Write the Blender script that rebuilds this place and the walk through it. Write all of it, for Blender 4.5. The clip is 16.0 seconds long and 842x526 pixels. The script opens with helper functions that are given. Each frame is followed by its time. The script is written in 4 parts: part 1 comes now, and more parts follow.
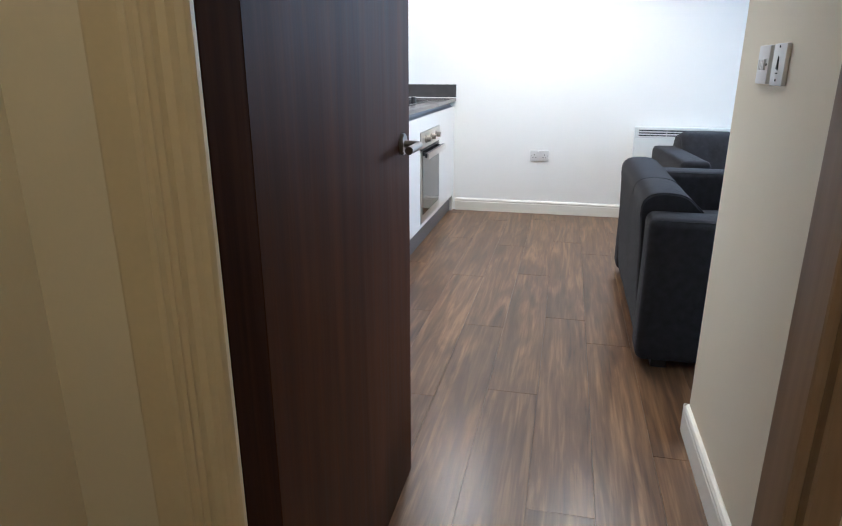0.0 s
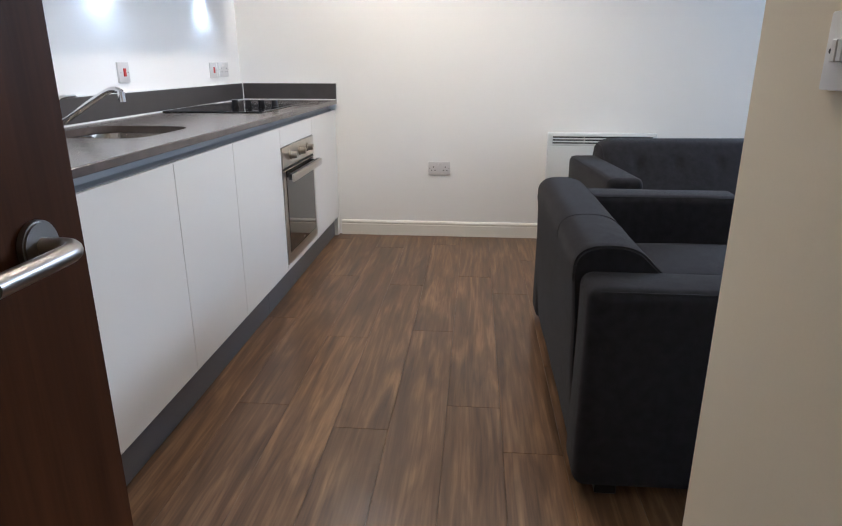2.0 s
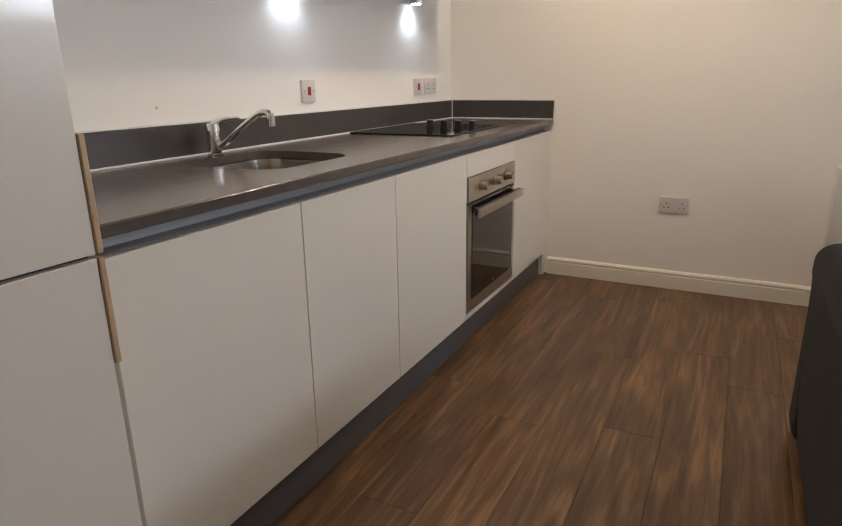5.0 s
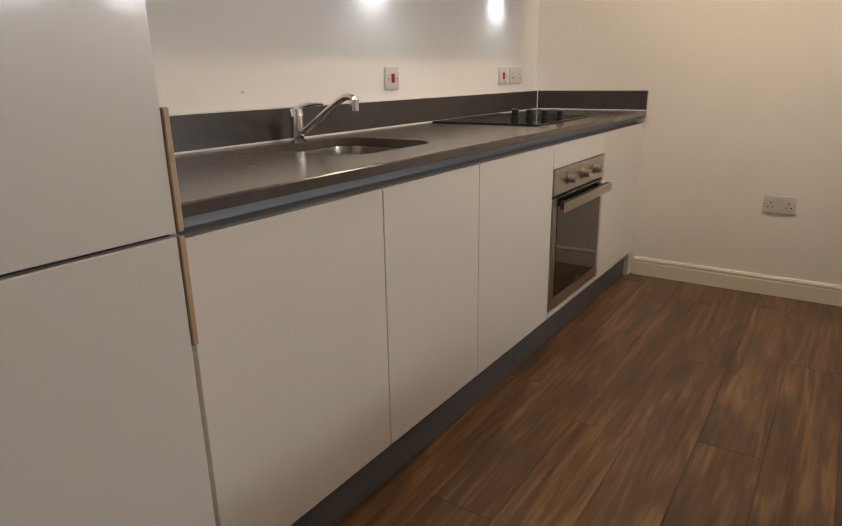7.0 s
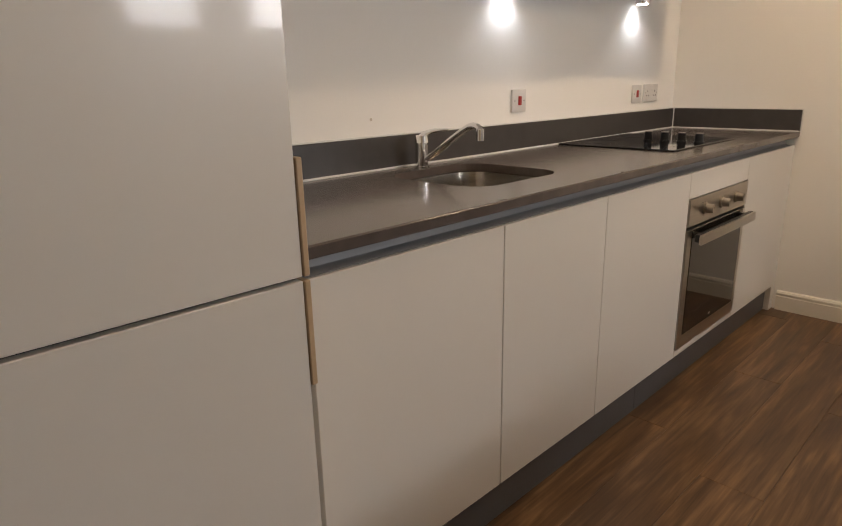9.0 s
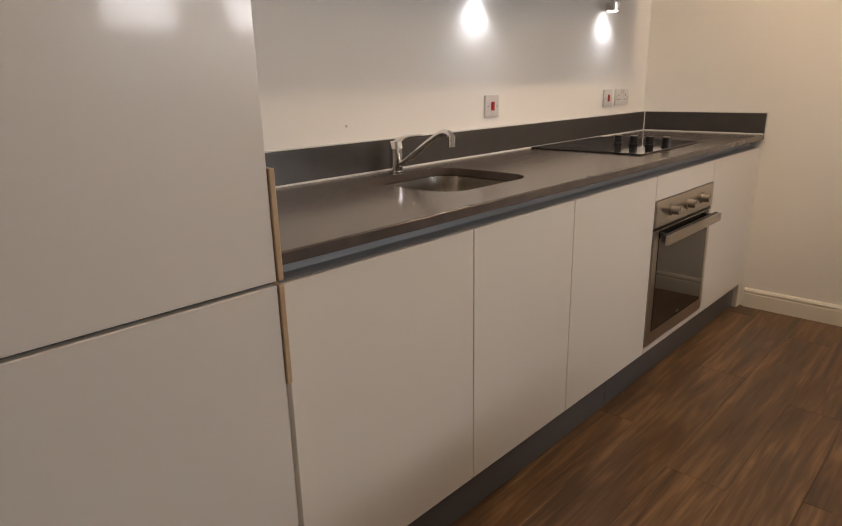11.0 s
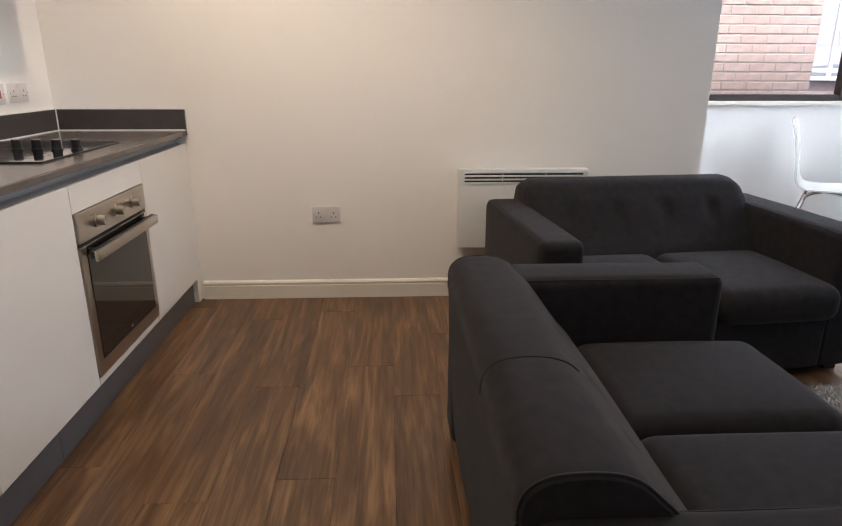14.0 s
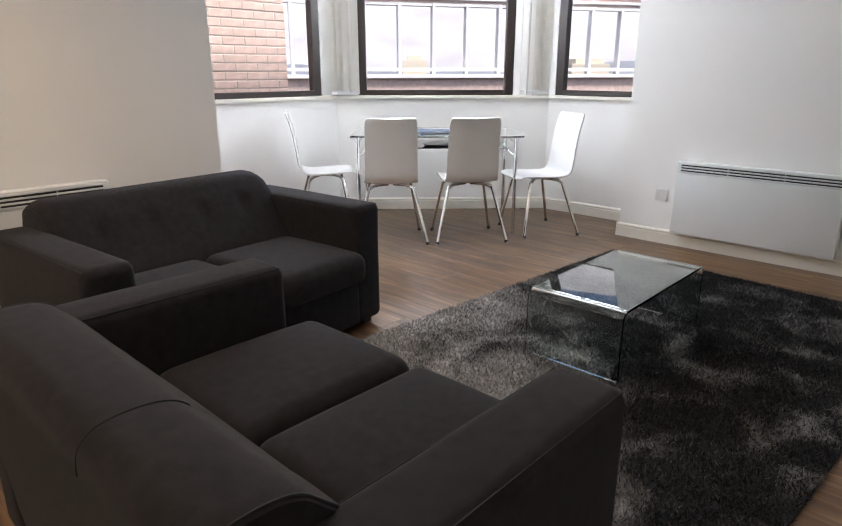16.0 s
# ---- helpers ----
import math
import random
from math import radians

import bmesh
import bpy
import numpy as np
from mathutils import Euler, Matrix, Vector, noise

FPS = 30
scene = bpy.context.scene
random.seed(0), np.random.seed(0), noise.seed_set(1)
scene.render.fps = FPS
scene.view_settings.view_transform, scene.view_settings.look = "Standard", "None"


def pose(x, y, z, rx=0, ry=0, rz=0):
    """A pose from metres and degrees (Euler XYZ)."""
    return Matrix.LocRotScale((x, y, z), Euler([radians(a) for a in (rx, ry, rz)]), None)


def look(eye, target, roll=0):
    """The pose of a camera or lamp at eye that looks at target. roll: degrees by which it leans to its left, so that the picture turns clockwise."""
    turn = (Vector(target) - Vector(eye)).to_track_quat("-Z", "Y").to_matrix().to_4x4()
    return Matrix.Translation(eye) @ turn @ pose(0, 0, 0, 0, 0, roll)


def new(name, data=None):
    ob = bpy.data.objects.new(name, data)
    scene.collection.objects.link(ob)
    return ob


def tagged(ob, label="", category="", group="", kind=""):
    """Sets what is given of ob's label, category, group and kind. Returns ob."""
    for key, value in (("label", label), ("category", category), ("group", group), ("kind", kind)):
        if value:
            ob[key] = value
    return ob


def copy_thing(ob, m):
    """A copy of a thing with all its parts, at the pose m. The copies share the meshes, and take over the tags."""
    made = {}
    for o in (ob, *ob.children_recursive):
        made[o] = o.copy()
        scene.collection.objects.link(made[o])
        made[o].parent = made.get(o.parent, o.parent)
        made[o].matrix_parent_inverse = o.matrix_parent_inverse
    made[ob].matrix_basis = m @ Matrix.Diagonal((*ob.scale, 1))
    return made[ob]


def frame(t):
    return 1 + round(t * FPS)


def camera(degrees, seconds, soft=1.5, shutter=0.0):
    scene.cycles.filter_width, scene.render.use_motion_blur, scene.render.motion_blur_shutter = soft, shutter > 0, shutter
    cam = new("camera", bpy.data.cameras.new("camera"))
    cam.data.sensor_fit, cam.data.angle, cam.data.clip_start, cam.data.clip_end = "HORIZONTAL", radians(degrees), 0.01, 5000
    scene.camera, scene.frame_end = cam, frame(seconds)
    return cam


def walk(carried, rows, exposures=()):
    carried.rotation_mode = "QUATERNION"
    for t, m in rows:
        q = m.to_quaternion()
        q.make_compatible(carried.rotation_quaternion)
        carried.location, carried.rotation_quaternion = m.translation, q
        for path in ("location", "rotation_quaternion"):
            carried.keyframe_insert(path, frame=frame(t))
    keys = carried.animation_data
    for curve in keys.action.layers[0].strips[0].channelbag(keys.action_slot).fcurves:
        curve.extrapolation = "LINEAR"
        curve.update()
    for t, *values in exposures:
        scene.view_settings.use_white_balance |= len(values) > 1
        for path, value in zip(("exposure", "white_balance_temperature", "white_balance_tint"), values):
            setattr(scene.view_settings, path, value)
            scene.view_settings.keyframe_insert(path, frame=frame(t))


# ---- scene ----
cam = camera(68.62, 16.0, soft=1.1)
PATH = [
    (0, pose(1.546, -0.117, 1.164, 72.35, 0.03, 13.10)),
    (0.5, pose(1.499, -0.082, 1.157, 72.46, -0.08, 7.39)),
    (1, pose(1.584, 0.166, 1.144, 72.22, 0.23, 5.91)),
    (1.5, pose(1.595, 0.523, 1.136, 72.15, 0.04, 5.41)),
    (2, pose(1.579, 0.807, 1.154, 72.07, -0.04, 4.96)),
    (2.5, pose(1.609, 1.071, 1.151, 72.16, -0.09, 5.47)),
    (3, pose(1.605, 1.242, 1.151, 72.31, -0.17, 7.40)),
    (3.5, pose(1.616, 1.343, 1.147, 72.63, -0.01, 10.33)),
    (4, pose(1.624, 1.375, 1.160, 72.54, -0.05, 17.71)),
    (4.5, pose(1.625, 1.400, 1.162, 73.00, 0.49, 23.81)),
    (7, pose(1.565, 1.471, 1.123, 73.10, 0.89, 34.07)),
    (7.5, pose(1.529, 1.496, 1.132, 73.46, 1.25, 40.11)),
    (8, pose(1.524, 1.504, 1.153, 73.70, 1.27, 44.82)),
    (10.5, pose(1.569, 1.497, 1.215, 73.71, 1.15, 45.19)),
    (11, pose(1.587, 1.484, 1.214, 73.67, 1.23, 43.52)),
    (11.5, pose(1.586, 1.473, 1.214, 73.37, 0.96, 39.80)),
    (12, pose(1.584, 1.473, 1.211, 73.01, 0.72, 34.24)),
    (12.5, pose(1.592, 1.525, 1.208, 72.83, 0.54, 27.39)),
    (13, pose(1.640, 1.610, 1.218, 72.53, 0.16, 18.71)),
    (13.5, pose(1.642, 1.672, 1.218, 72.7, -0.19, 8.98)),
    (14, pose(1.68, 1.712, 1.222, 72.63, -0.21, -3)),
    (14.5, pose(1.664, 1.743, 1.206, 72.77, -0.22, -20.09)),
    (15, pose(1.653, 1.714, 1.226, 72.7, 0, -29.39)),
    (15.5, pose(1.641, 1.771, 1.23, 72.69, 0.05, -37.74)),
    (16, pose(1.621, 1.823, 1.226, 72.665, 0, -46.856)),
]
EXPOSURES = [(0, 1.85, 4550, 4), (1.5, 1.35, 4850, 7), (3.5, 0.9, 5550, 8), (4.5, 0.62, 5950, 11), (7.5, 0.42, 6700, 12), (11.5, 0.40, 6900, 15), (13.5, 0.70, 5850, 12), (14.5, 0.85, 6050, 13), (16, 0.75, 6250, 13)]
walk(cam, PATH, EXPOSURES)

# ---- world, sun and lamps ----
world = bpy.data.worlds.new("overcast_sky")
scene.world = world
world.use_nodes = True
wn = world.node_tree
wn.nodes.clear()
sky = wn.nodes.new("ShaderNodeTexSky")
sky.sky_type = "NISHITA"
sky.sun_disc = False
sky.sun_elevation = radians(64)
sky.sun_rotation = radians(192)
sky.air_density, sky.dust_density, sky.ozone_density = 1.0, 4.0, 1.0
wbg = wn.nodes.new("ShaderNodeBackground")
wbg.inputs["Strength"].default_value = 0.12
wout = wn.nodes.new("ShaderNodeOutputWorld")
wn.links.new(sky.outputs[0], wbg.inputs[0])
wn.links.new(wbg.outputs[0], wout.inputs[0])

CEILING = 2.40


def lamp(name, kind, m, energy, color, **more):
    data = bpy.data.lights.new(name, kind)
    data.energy, data.color = energy, color
    for key, value in more.items():
        if key == "size":
            data.size = value
        elif key == "size_y":
            data.shape, data.size_y = "RECTANGLE", value
        elif key == "radius":
            data.shadow_soft_size = value
        elif key == "cone":
            data.spot_size, data.spot_blend = radians(value), 0.6
        elif key == "spread":
            data.spread = radians(value)
        elif key == "angle":
            data.angle = radians(value)
    ob = new(name, data)
    ob.matrix_world = m
    return ob


WARM = (1.0, 0.76, 0.52)
HALLWARM = (1.0, 0.74, 0.40)
COOL = (0.86, 0.92, 1.0)
SKY = (0.90, 0.95, 1.0)
lamp("sun", "SUN", look((-3, -14, 30), (0, 0, 0)), 3.6, (1.0, 0.95, 0.88), angle=12)
# ceiling downlights
DOWNLIGHTS = [(0.83, 2.70), (0.86, 4.20), (1.62, 2.55), (1.85, 3.80), (1.50, 1.38), (1.55, -0.45)]
POWERS = [8, 24, 8, 25, 2.0, 5.6]
for (lx, ly), power in zip(DOWNLIGHTS, POWERS):
    lamp("downlight_lamp", "SPOT", look((lx, ly, CEILING - 0.03), (lx, ly, 0)), power, WARM if ly > 0 else HALLWARM, radius=0.035, cone=150)
# small spots under the wall cupboards
for ly in (3.46, 4.47):
    lamp("spot_lamp", "SPOT", look((0.045, ly, 1.515), (0.035, ly, 0.9)), 1.3, COOL, radius=0.018, cone=135)
# sky light entering through the upper parts of the three windows
lamp("window_light", "AREA", look((4.20, 6.10, 1.99), (4.0, 3.0, 1.6)), 29, SKY, size=1.45, size_y=0.36, spread=160)
lamp("window_light", "AREA", look((5.79, 5.55, 1.99), (3.6, 3.36, 1.6)), 23, SKY, size=0.95, size_y=0.36, spread=160)
lamp("window_light", "AREA", look((6.44, 4.36, 1.99), (3.2, 4.30, 1.6)), 15, SKY, size=0.80, size_y=0.36, spread=160)

# ---- materials ----


def material(name, color, rough=0.5, metal=0.0, var=0.08, scale=6.0, bump=0.05, fine=90.0, stretch=None, coat=0.0, spec=0.5, sheen=0.0):
    """Base colour with large stains and fine grain, roughness wear and a fine relief."""
    m = bpy.data.materials.new(name)
    m.use_nodes = True
    nt = m.node_tree
    b = nt.nodes["Principled BSDF"]
    tc = nt.nodes.new("ShaderNodeTexCoord")
    mp = nt.nodes.new("ShaderNodeMapping")
    if stretch:
        mp.inputs["Scale"].default_value = stretch
    nt.links.new(tc.outputs["Object"], mp.inputs["Vector"])
    n1 = nt.nodes.new("ShaderNodeTexNoise")
    n1.inputs["Scale"].default_value, n1.inputs["Detail"].default_value = scale, 4
    n2 = nt.nodes.new("ShaderNodeTexNoise")
    n2.inputs["Scale"].default_value, n2.inputs["Detail"].default_value = fine, 3
    for n in (n1, n2):
        nt.links.new(mp.outputs[0], n.inputs["Vector"])
    mix = nt.nodes.new("ShaderNodeMath")
    mix.operation = "MULTIPLY_ADD"
    mix.inputs[1].default_value = 0.6
    nt.links.new(n1.outputs[0], mix.inputs[0])
    half = nt.nodes.new("ShaderNodeMath")
    half.operation = "MULTIPLY"
    half.inputs[1].default_value = 0.4
    nt.links.new(n2.outputs[0], half.inputs[0])
    nt.links.new(half.outputs[0], mix.inputs[2])
    ramp = nt.nodes.new("ShaderNodeValToRGB")
    ramp.color_ramp.elements[0].position, ramp.color_ramp.elements[1].position = 0.3, 0.7
    ramp.color_ramp.elements[0].color = (*[c * (1 - var) for c in color], 1)
    ramp.color_ramp.elements[1].color = (*[min(1, c * (1 + var)) for c in color], 1)
    nt.links.new(mix.outputs[0], ramp.inputs[0])
    nt.links.new(ramp.outputs[0], b.inputs["Base Color"])
    rr = nt.nodes.new("ShaderNodeMapRange")
    rr.inputs["To Min"].default_value, rr.inputs["To Max"].default_value = max(0.02, rough * 0.85), min(1, rough * 1.15)
    nt.links.new(n1.outputs[0], rr.inputs[0])
    nt.links.new(rr.outputs[0], b.inputs["Roughness"])
    b.inputs["Metallic"].default_value = metal
    b.inputs["Specular IOR Level"].default_value = spec
    if coat:
        b.inputs["Coat Weight"].default_value, b.inputs["Coat Roughness"].default_value = coat, 0.08
    if sheen:
        b.inputs["Sheen Weight"].default_value, b.inputs["Sheen Roughness"].default_value = sheen, 0.4
    if bump:
        bp = nt.nodes.new("ShaderNodeBump")
        bp.inputs["Strength"].default_value, bp.inputs["Distance"].default_value = bump, 0.002
        nt.links.new(n2.outputs[0], bp.inputs["Height"])
        nt.links.new(bp.outputs[0], b.inputs["Normal"])
    return m


def wood(name, dark, mid, light, rough, along, per_piece=True, streak=7.0, spread=0.35, tone=0.15, spec=0.4, squeeze=0.07, knots=0.0):
    """Streaked timber; along is the axis of the grain (0, 1 or 2)."""
    m = bpy.data.materials.new(name)
    m.use_nodes = True
    nt = m.node_tree
    b = nt.nodes["Principled BSDF"]
    tc = nt.nodes.new("ShaderNodeTexCoord")
    src = tc.outputs["Object"]
    info = nt.nodes.new("ShaderNodeObjectInfo")
    if per_piece:
        mul = nt.nodes.new("ShaderNodeMath")
        mul.operation = "MULTIPLY"
        mul.inputs[1].default_value = 37.0
        nt.links.new(info.outputs["Random"], mul.inputs[0])
        add = nt.nodes.new("ShaderNodeVectorMath")
        add.operation = "ADD"
        nt.links.new(src, add.inputs[0])
        nt.links.new(mul.outputs[0], add.inputs[1])
        src = add.outputs[0]

    def grain(sc, pull, detail, dist):
        mp = nt.nodes.new("ShaderNodeMapping")
        v = [1.0, 1.0, 1.0]
        v[along] = pull
        mp.inputs["Scale"].default_value = v
        n = nt.nodes.new("ShaderNodeTexNoise")
        n.inputs["Scale"].default_value, n.inputs["Detail"].default_value = sc, detail
        n.inputs["Distortion"].default_value = dist
        nt.links.new(src, mp.inputs["Vector"])
        nt.links.new(mp.outputs[0], n.inputs["Vector"])
        return n

    broad, fine, pores = grain(streak, squeeze, 7, 1.4), grain(44, squeeze * 0.55, 6, 1.2), grain(170, 0.03, 2, 0.0)
    wmap = nt.nodes.new("ShaderNodeMapping")
    wv = [1.0, 1.0, 1.0]
    wv[along] = 0.09
    wmap.inputs["Scale"].default_value = wv
    nt.links.new(src, wmap.inputs["Vector"])
    wave = nt.nodes.new("ShaderNodeTexWave")
    wave.bands_direction = "X"
    wave.inputs["Scale"].default_value, wave.inputs["Distortion"].default_value = 9.0, 9.0
    wave.inputs["Detail"].default_value, wave.inputs["Detail Scale"].default_value = 3.0, 1.2
    nt.links.new(wmap.outputs[0], wave.inputs["Vector"])
    wadd = nt.nodes.new("ShaderNodeMath")
    wadd.operation = "MULTIPLY_ADD"
    wadd.inputs[1].default_value = 0.06
    nt.links.new(wave.outputs["Fac"], wadd.inputs[0])
    nt.links.new(broad.outputs[0], wadd.inputs[2])
    wsub = nt.nodes.new("ShaderNodeMath")
    wsub.operation = "SUBTRACT"
    wsub.inputs[1].default_value = 0.03
    nt.links.new(wadd.outputs[0], wsub.inputs[0])
    s1 = nt.nodes.new("ShaderNodeMath")
    s1.operation = "MULTIPLY_ADD"
    s1.inputs[1].default_value = 0.55
    nt.links.new(wsub.outputs[0], s1.inputs[0])
    s2 = nt.nodes.new("ShaderNodeMath")
    s2.operation = "MULTIPLY_ADD"
    s2.inputs[1].default_value = 0.30
    nt.links.new(fine.outputs[0], s2.inputs[0])
    s3 = nt.nodes.new("ShaderNodeMath")
    s3.operation = "MULTIPLY"
    s3.inputs[1].default_value = 0.15
    nt.links.new(pores.outputs[0], s3.inputs[0])
    nt.links.new(s3.outputs[0], s2.inputs[2])
    nt.links.new(s2.outputs[0], s1.inputs[2])
    ramp = nt.nodes.new("ShaderNodeValToRGB")
    e = ramp.color_ramp.elements
    e[0].position, e[0].color = 0.5 - spread / 2, (*dark, 1)
    e[1].position, e[1].color = 0.5 + spread / 2, (*light, 1)
    k = e.new(0.5)
    k.color = (*mid, 1)
    nt.links.new(s1.outputs[0], ramp.inputs[0])
    out = ramp.outputs[0]
    if per_piece:
        hsv = nt.nodes.new("ShaderNodeHueSaturation")
        mr = nt.nodes.new("ShaderNodeMapRange")
        mr.inputs["To Min"].default_value, mr.inputs["To Max"].default_value = 1 - tone, 1 + tone
        nt.links.new(info.outputs["Random"], mr.inputs[0])
        nt.links.new(mr.outputs[0], hsv.inputs["Value"])
        nt.links.new(out, hsv.inputs["Color"])
        out = hsv.outputs[0]
    if knots:
        # long smoky patches and small dark knots in the print
        smoke = grain(5.5, 0.16, 5, 0.8)
        spots = grain(13.0, 0.22, 3, 0.6)
        for tex, lo, hi, deep in ((smoke, 0.50, 0.68, knots), (spots, 0.64, 0.78, knots * 0.5)):
            mr = nt.nodes.new("ShaderNodeMapRange")
            mr.interpolation_type = "SMOOTHSTEP"
            mr.inputs["From Min"].default_value, mr.inputs["From Max"].default_value = lo, hi
            mr.inputs["To Min"].default_value, mr.inputs["To Max"].default_value = 0.0, deep
            nt.links.new(tex.outputs[0], mr.inputs[0])
            mx = nt.nodes.new("ShaderNodeMixRGB")
            mx.inputs[2].default_value = (*[c * 1.1 for c in dark], 1)
            nt.links.new(mr.outputs[0], mx.inputs[0])
            nt.links.new(out, mx.inputs[1])
            out = mx.outputs[0]
    nt.links.new(out, b.inputs["Base Color"])
    b.inputs["Specular IOR Level"].default_value = spec
    rr = nt.nodes.new("ShaderNodeMapRange")
    rr.inputs["To Min"].default_value, rr.inputs["To Max"].default_value = rough * 0.8, rough * 1.25
    nt.links.new(fine.outputs[0], rr.inputs[0])
    nt.links.new(rr.outputs[0], b.inputs["Roughness"])
    bp = nt.nodes.new("ShaderNodeBump")
    bp.inputs["Strength"].default_value, bp.inputs["Distance"].default_value = 0.15, 0.001
    nt.links.new(s2.outputs[0], bp.inputs["Height"])
    nt.links.new(bp.outputs[0], b.inputs["Normal"])
    return m


def glass(name, color=(0.95, 0.98, 0.96), rough=0.0, ior=1.45):
    m = bpy.data.materials.new(name)
    m.use_nodes = True
    b = m.node_tree.nodes["Principled BSDF"]
    b.inputs["Base Color"].default_value = (*color, 1)
    b.inputs["Roughness"].default_value = rough
    b.inputs["Transmission Weight"].default_value = 1.0
    b.inputs["IOR"].default_value = ior
    return m


def glow(name, color, strength):
    m = bpy.data.materials.new(name)
    m.use_nodes = True
    b = m.node_tree.nodes["Principled BSDF"]
    b.inputs["Base Color"].default_value = (*color, 1)
    b.inputs["Emission Color"].default_value = (*color, 1)
    b.inputs["Emission Strength"].default_value = strength
    return m


M_WALL = material("white_wall_paint", (0.86, 0.85, 0.825), 0.85, var=0.015, scale=2.0, bump=0.05, fine=160, spec=0.15)
M_HALL = material("cream_hall_paint", (0.75, 0.67, 0.52), 0.7, var=0.02, scale=2.0, bump=0.05, fine=160, spec=0.25)
M_CEIL = material("ceiling_paint", (0.87, 0.86, 0.84), 0.7, var=0.02, scale=2.0)
M_SKIRT = material("skirting_gloss_paint", (0.80, 0.77, 0.69), 0.38, var=0.012, scale=4.0, bump=0.0)
M_ARCH = material("old_cream_gloss_paint", (0.66, 0.55, 0.36), 0.45, var=0.04, scale=5.0, bump=0.02)
M_FLOOR = wood("laminate_floor", (0.042, 0.0220, 0.0115), (0.138, 0.075, 0.036), (0.315, 0.186, 0.090), 0.30, 1, streak=15.0, spread=0.40, tone=0.10, spec=0.40, squeeze=0.10, knots=0.55)
M_JOINT = material("floor_joint", (0.015, 0.011, 0.009), 0.7, var=0.1)
M_DOOR = wood("walnut_door_veneer", (0.018, 0.0064, 0.0026), (0.052, 0.0190, 0.0075), (0.100, 0.038, 0.0155), 0.5, 2, per_piece=False, streak=9.0, spread=0.60, spec=0.06)
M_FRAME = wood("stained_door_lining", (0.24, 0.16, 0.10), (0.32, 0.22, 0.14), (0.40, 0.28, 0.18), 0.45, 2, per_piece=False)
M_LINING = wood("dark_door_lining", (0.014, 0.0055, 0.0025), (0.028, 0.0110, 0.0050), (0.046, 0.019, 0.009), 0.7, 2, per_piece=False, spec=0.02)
M_GLOSS = material("gloss_white_front", (0.73, 0.69, 0.63), 0.30, var=0.005, scale=1.5, bump=0.0, fine=40, coat=0.35, spec=0.4)
M_CARCASS = material("white_melamine", (0.72, 0.70, 0.66), 0.4, var=0.02)
M_EDGE = material("tan_grip_edge", (0.50, 0.36, 0.22), 0.35, var=0.1, scale=8)
M_STONE = material("grey_brown_quartz", (0.102, 0.084, 0.075), 0.20, var=0.22, scale=18, bump=0.0, fine=420)
M_UPSTAND = material("grey_upstand", (0.055, 0.050, 0.048), 0.35, var=0.18, scale=18, bump=0.02, fine=420)
M_SEAL = material("white_sealant", (0.72, 0.72, 0.70), 0.35, var=0.04)
M_ALU = material("satin_grey_aluminium", (0.15, 0.155, 0.17), 0.36, metal=0.45, var=0.06, scale=3, stretch=(40, 1, 40))
M_RAIL = material("satin_grip_rail", (0.19, 0.19, 0.198), 0.5, metal=0.15, var=0.05, scale=3, stretch=(40, 1, 40))
M_BOWL = material("sink_steel", (0.48, 0.44, 0.39), 0.24, metal=1.0, var=0.08, scale=5, bump=0.02)
M_STEEL = material("brushed_steel", (0.50, 0.46, 0.40), 0.30, metal=1.0, var=0.08, scale=5, bump=0.03, stretch=(1, 1, 30))
M_CHROME = material("chrome", (0.80, 0.80, 0.80), 0.06, metal=1.0, var=0.02, bump=0.0)
M_NICKEL = material("satin_nickel", (0.32, 0.30, 0.28), 0.34, metal=1.0, var=0.05, bump=0.02)
M_BLACK = material("black_plastic", (0.012, 0.012, 0.013), 0.30, var=0.2)
M_BLACKGLASS = material("black_glass", (0.010, 0.010, 0.012), 0.05, var=0.1, bump=0.0, coat=0.5)
M_OVENGLASS = material("oven_door_glass", (0.012, 0.010, 0.009), 0.04, var=0.1, bump=0.0, coat=0.2)
M_PLASTIC = material("white_plastic", (0.66, 0.65, 0.64), 0.32, var=0.02, bump=0.01)
M_HEATER = material("white_enamel", (0.70, 0.715, 0.71), 0.35, var=0.02, bump=0.01)
M_RED = material("red_rocker", (0.40, 0.025, 0.022), 0.3, var=0.05)
M_DARKSTAIN = material("filler_stain", (0.60, 0.55, 0.48), 0.8, var=0.1)
M_DARK = material("dark_slot", (0.02, 0.02, 0.02), 0.6, var=0.1)
M_SOFA = material("charcoal_weave", (0.0275, 0.0262, 0.0285), 1.0, var=0.24, scale=30, bump=0.45, fine=620, sheen=0.10, spec=0.0)
M_SEAM = material("dark_piping", (0.010, 0.010, 0.011), 0.9, var=0.1)
M_BROWNFRAME = material("dark_brown_window_frame", (0.030, 0.020, 0.017), 0.4, var=0.15)
M_BLIND = material("cream_blind_fabric", (0.82, 0.79, 0.72), 0.8, var=0.05, scale=12, bump=0.1, fine=300)
M_CHAIR = material("white_lacquered_ply", (0.80, 0.80, 0.79), 0.22, var=0.015, bump=0.01, coat=0.3)
M_GLASS = glass("clear_glass", (0.90, 0.96, 0.93))
M_PANE = glass("window_glass", (0.98, 0.99, 0.99), ior=1.15)
M_BLUE = material("blue_cover", (0.055, 0.085, 0.14), 0.45, var=0.1)
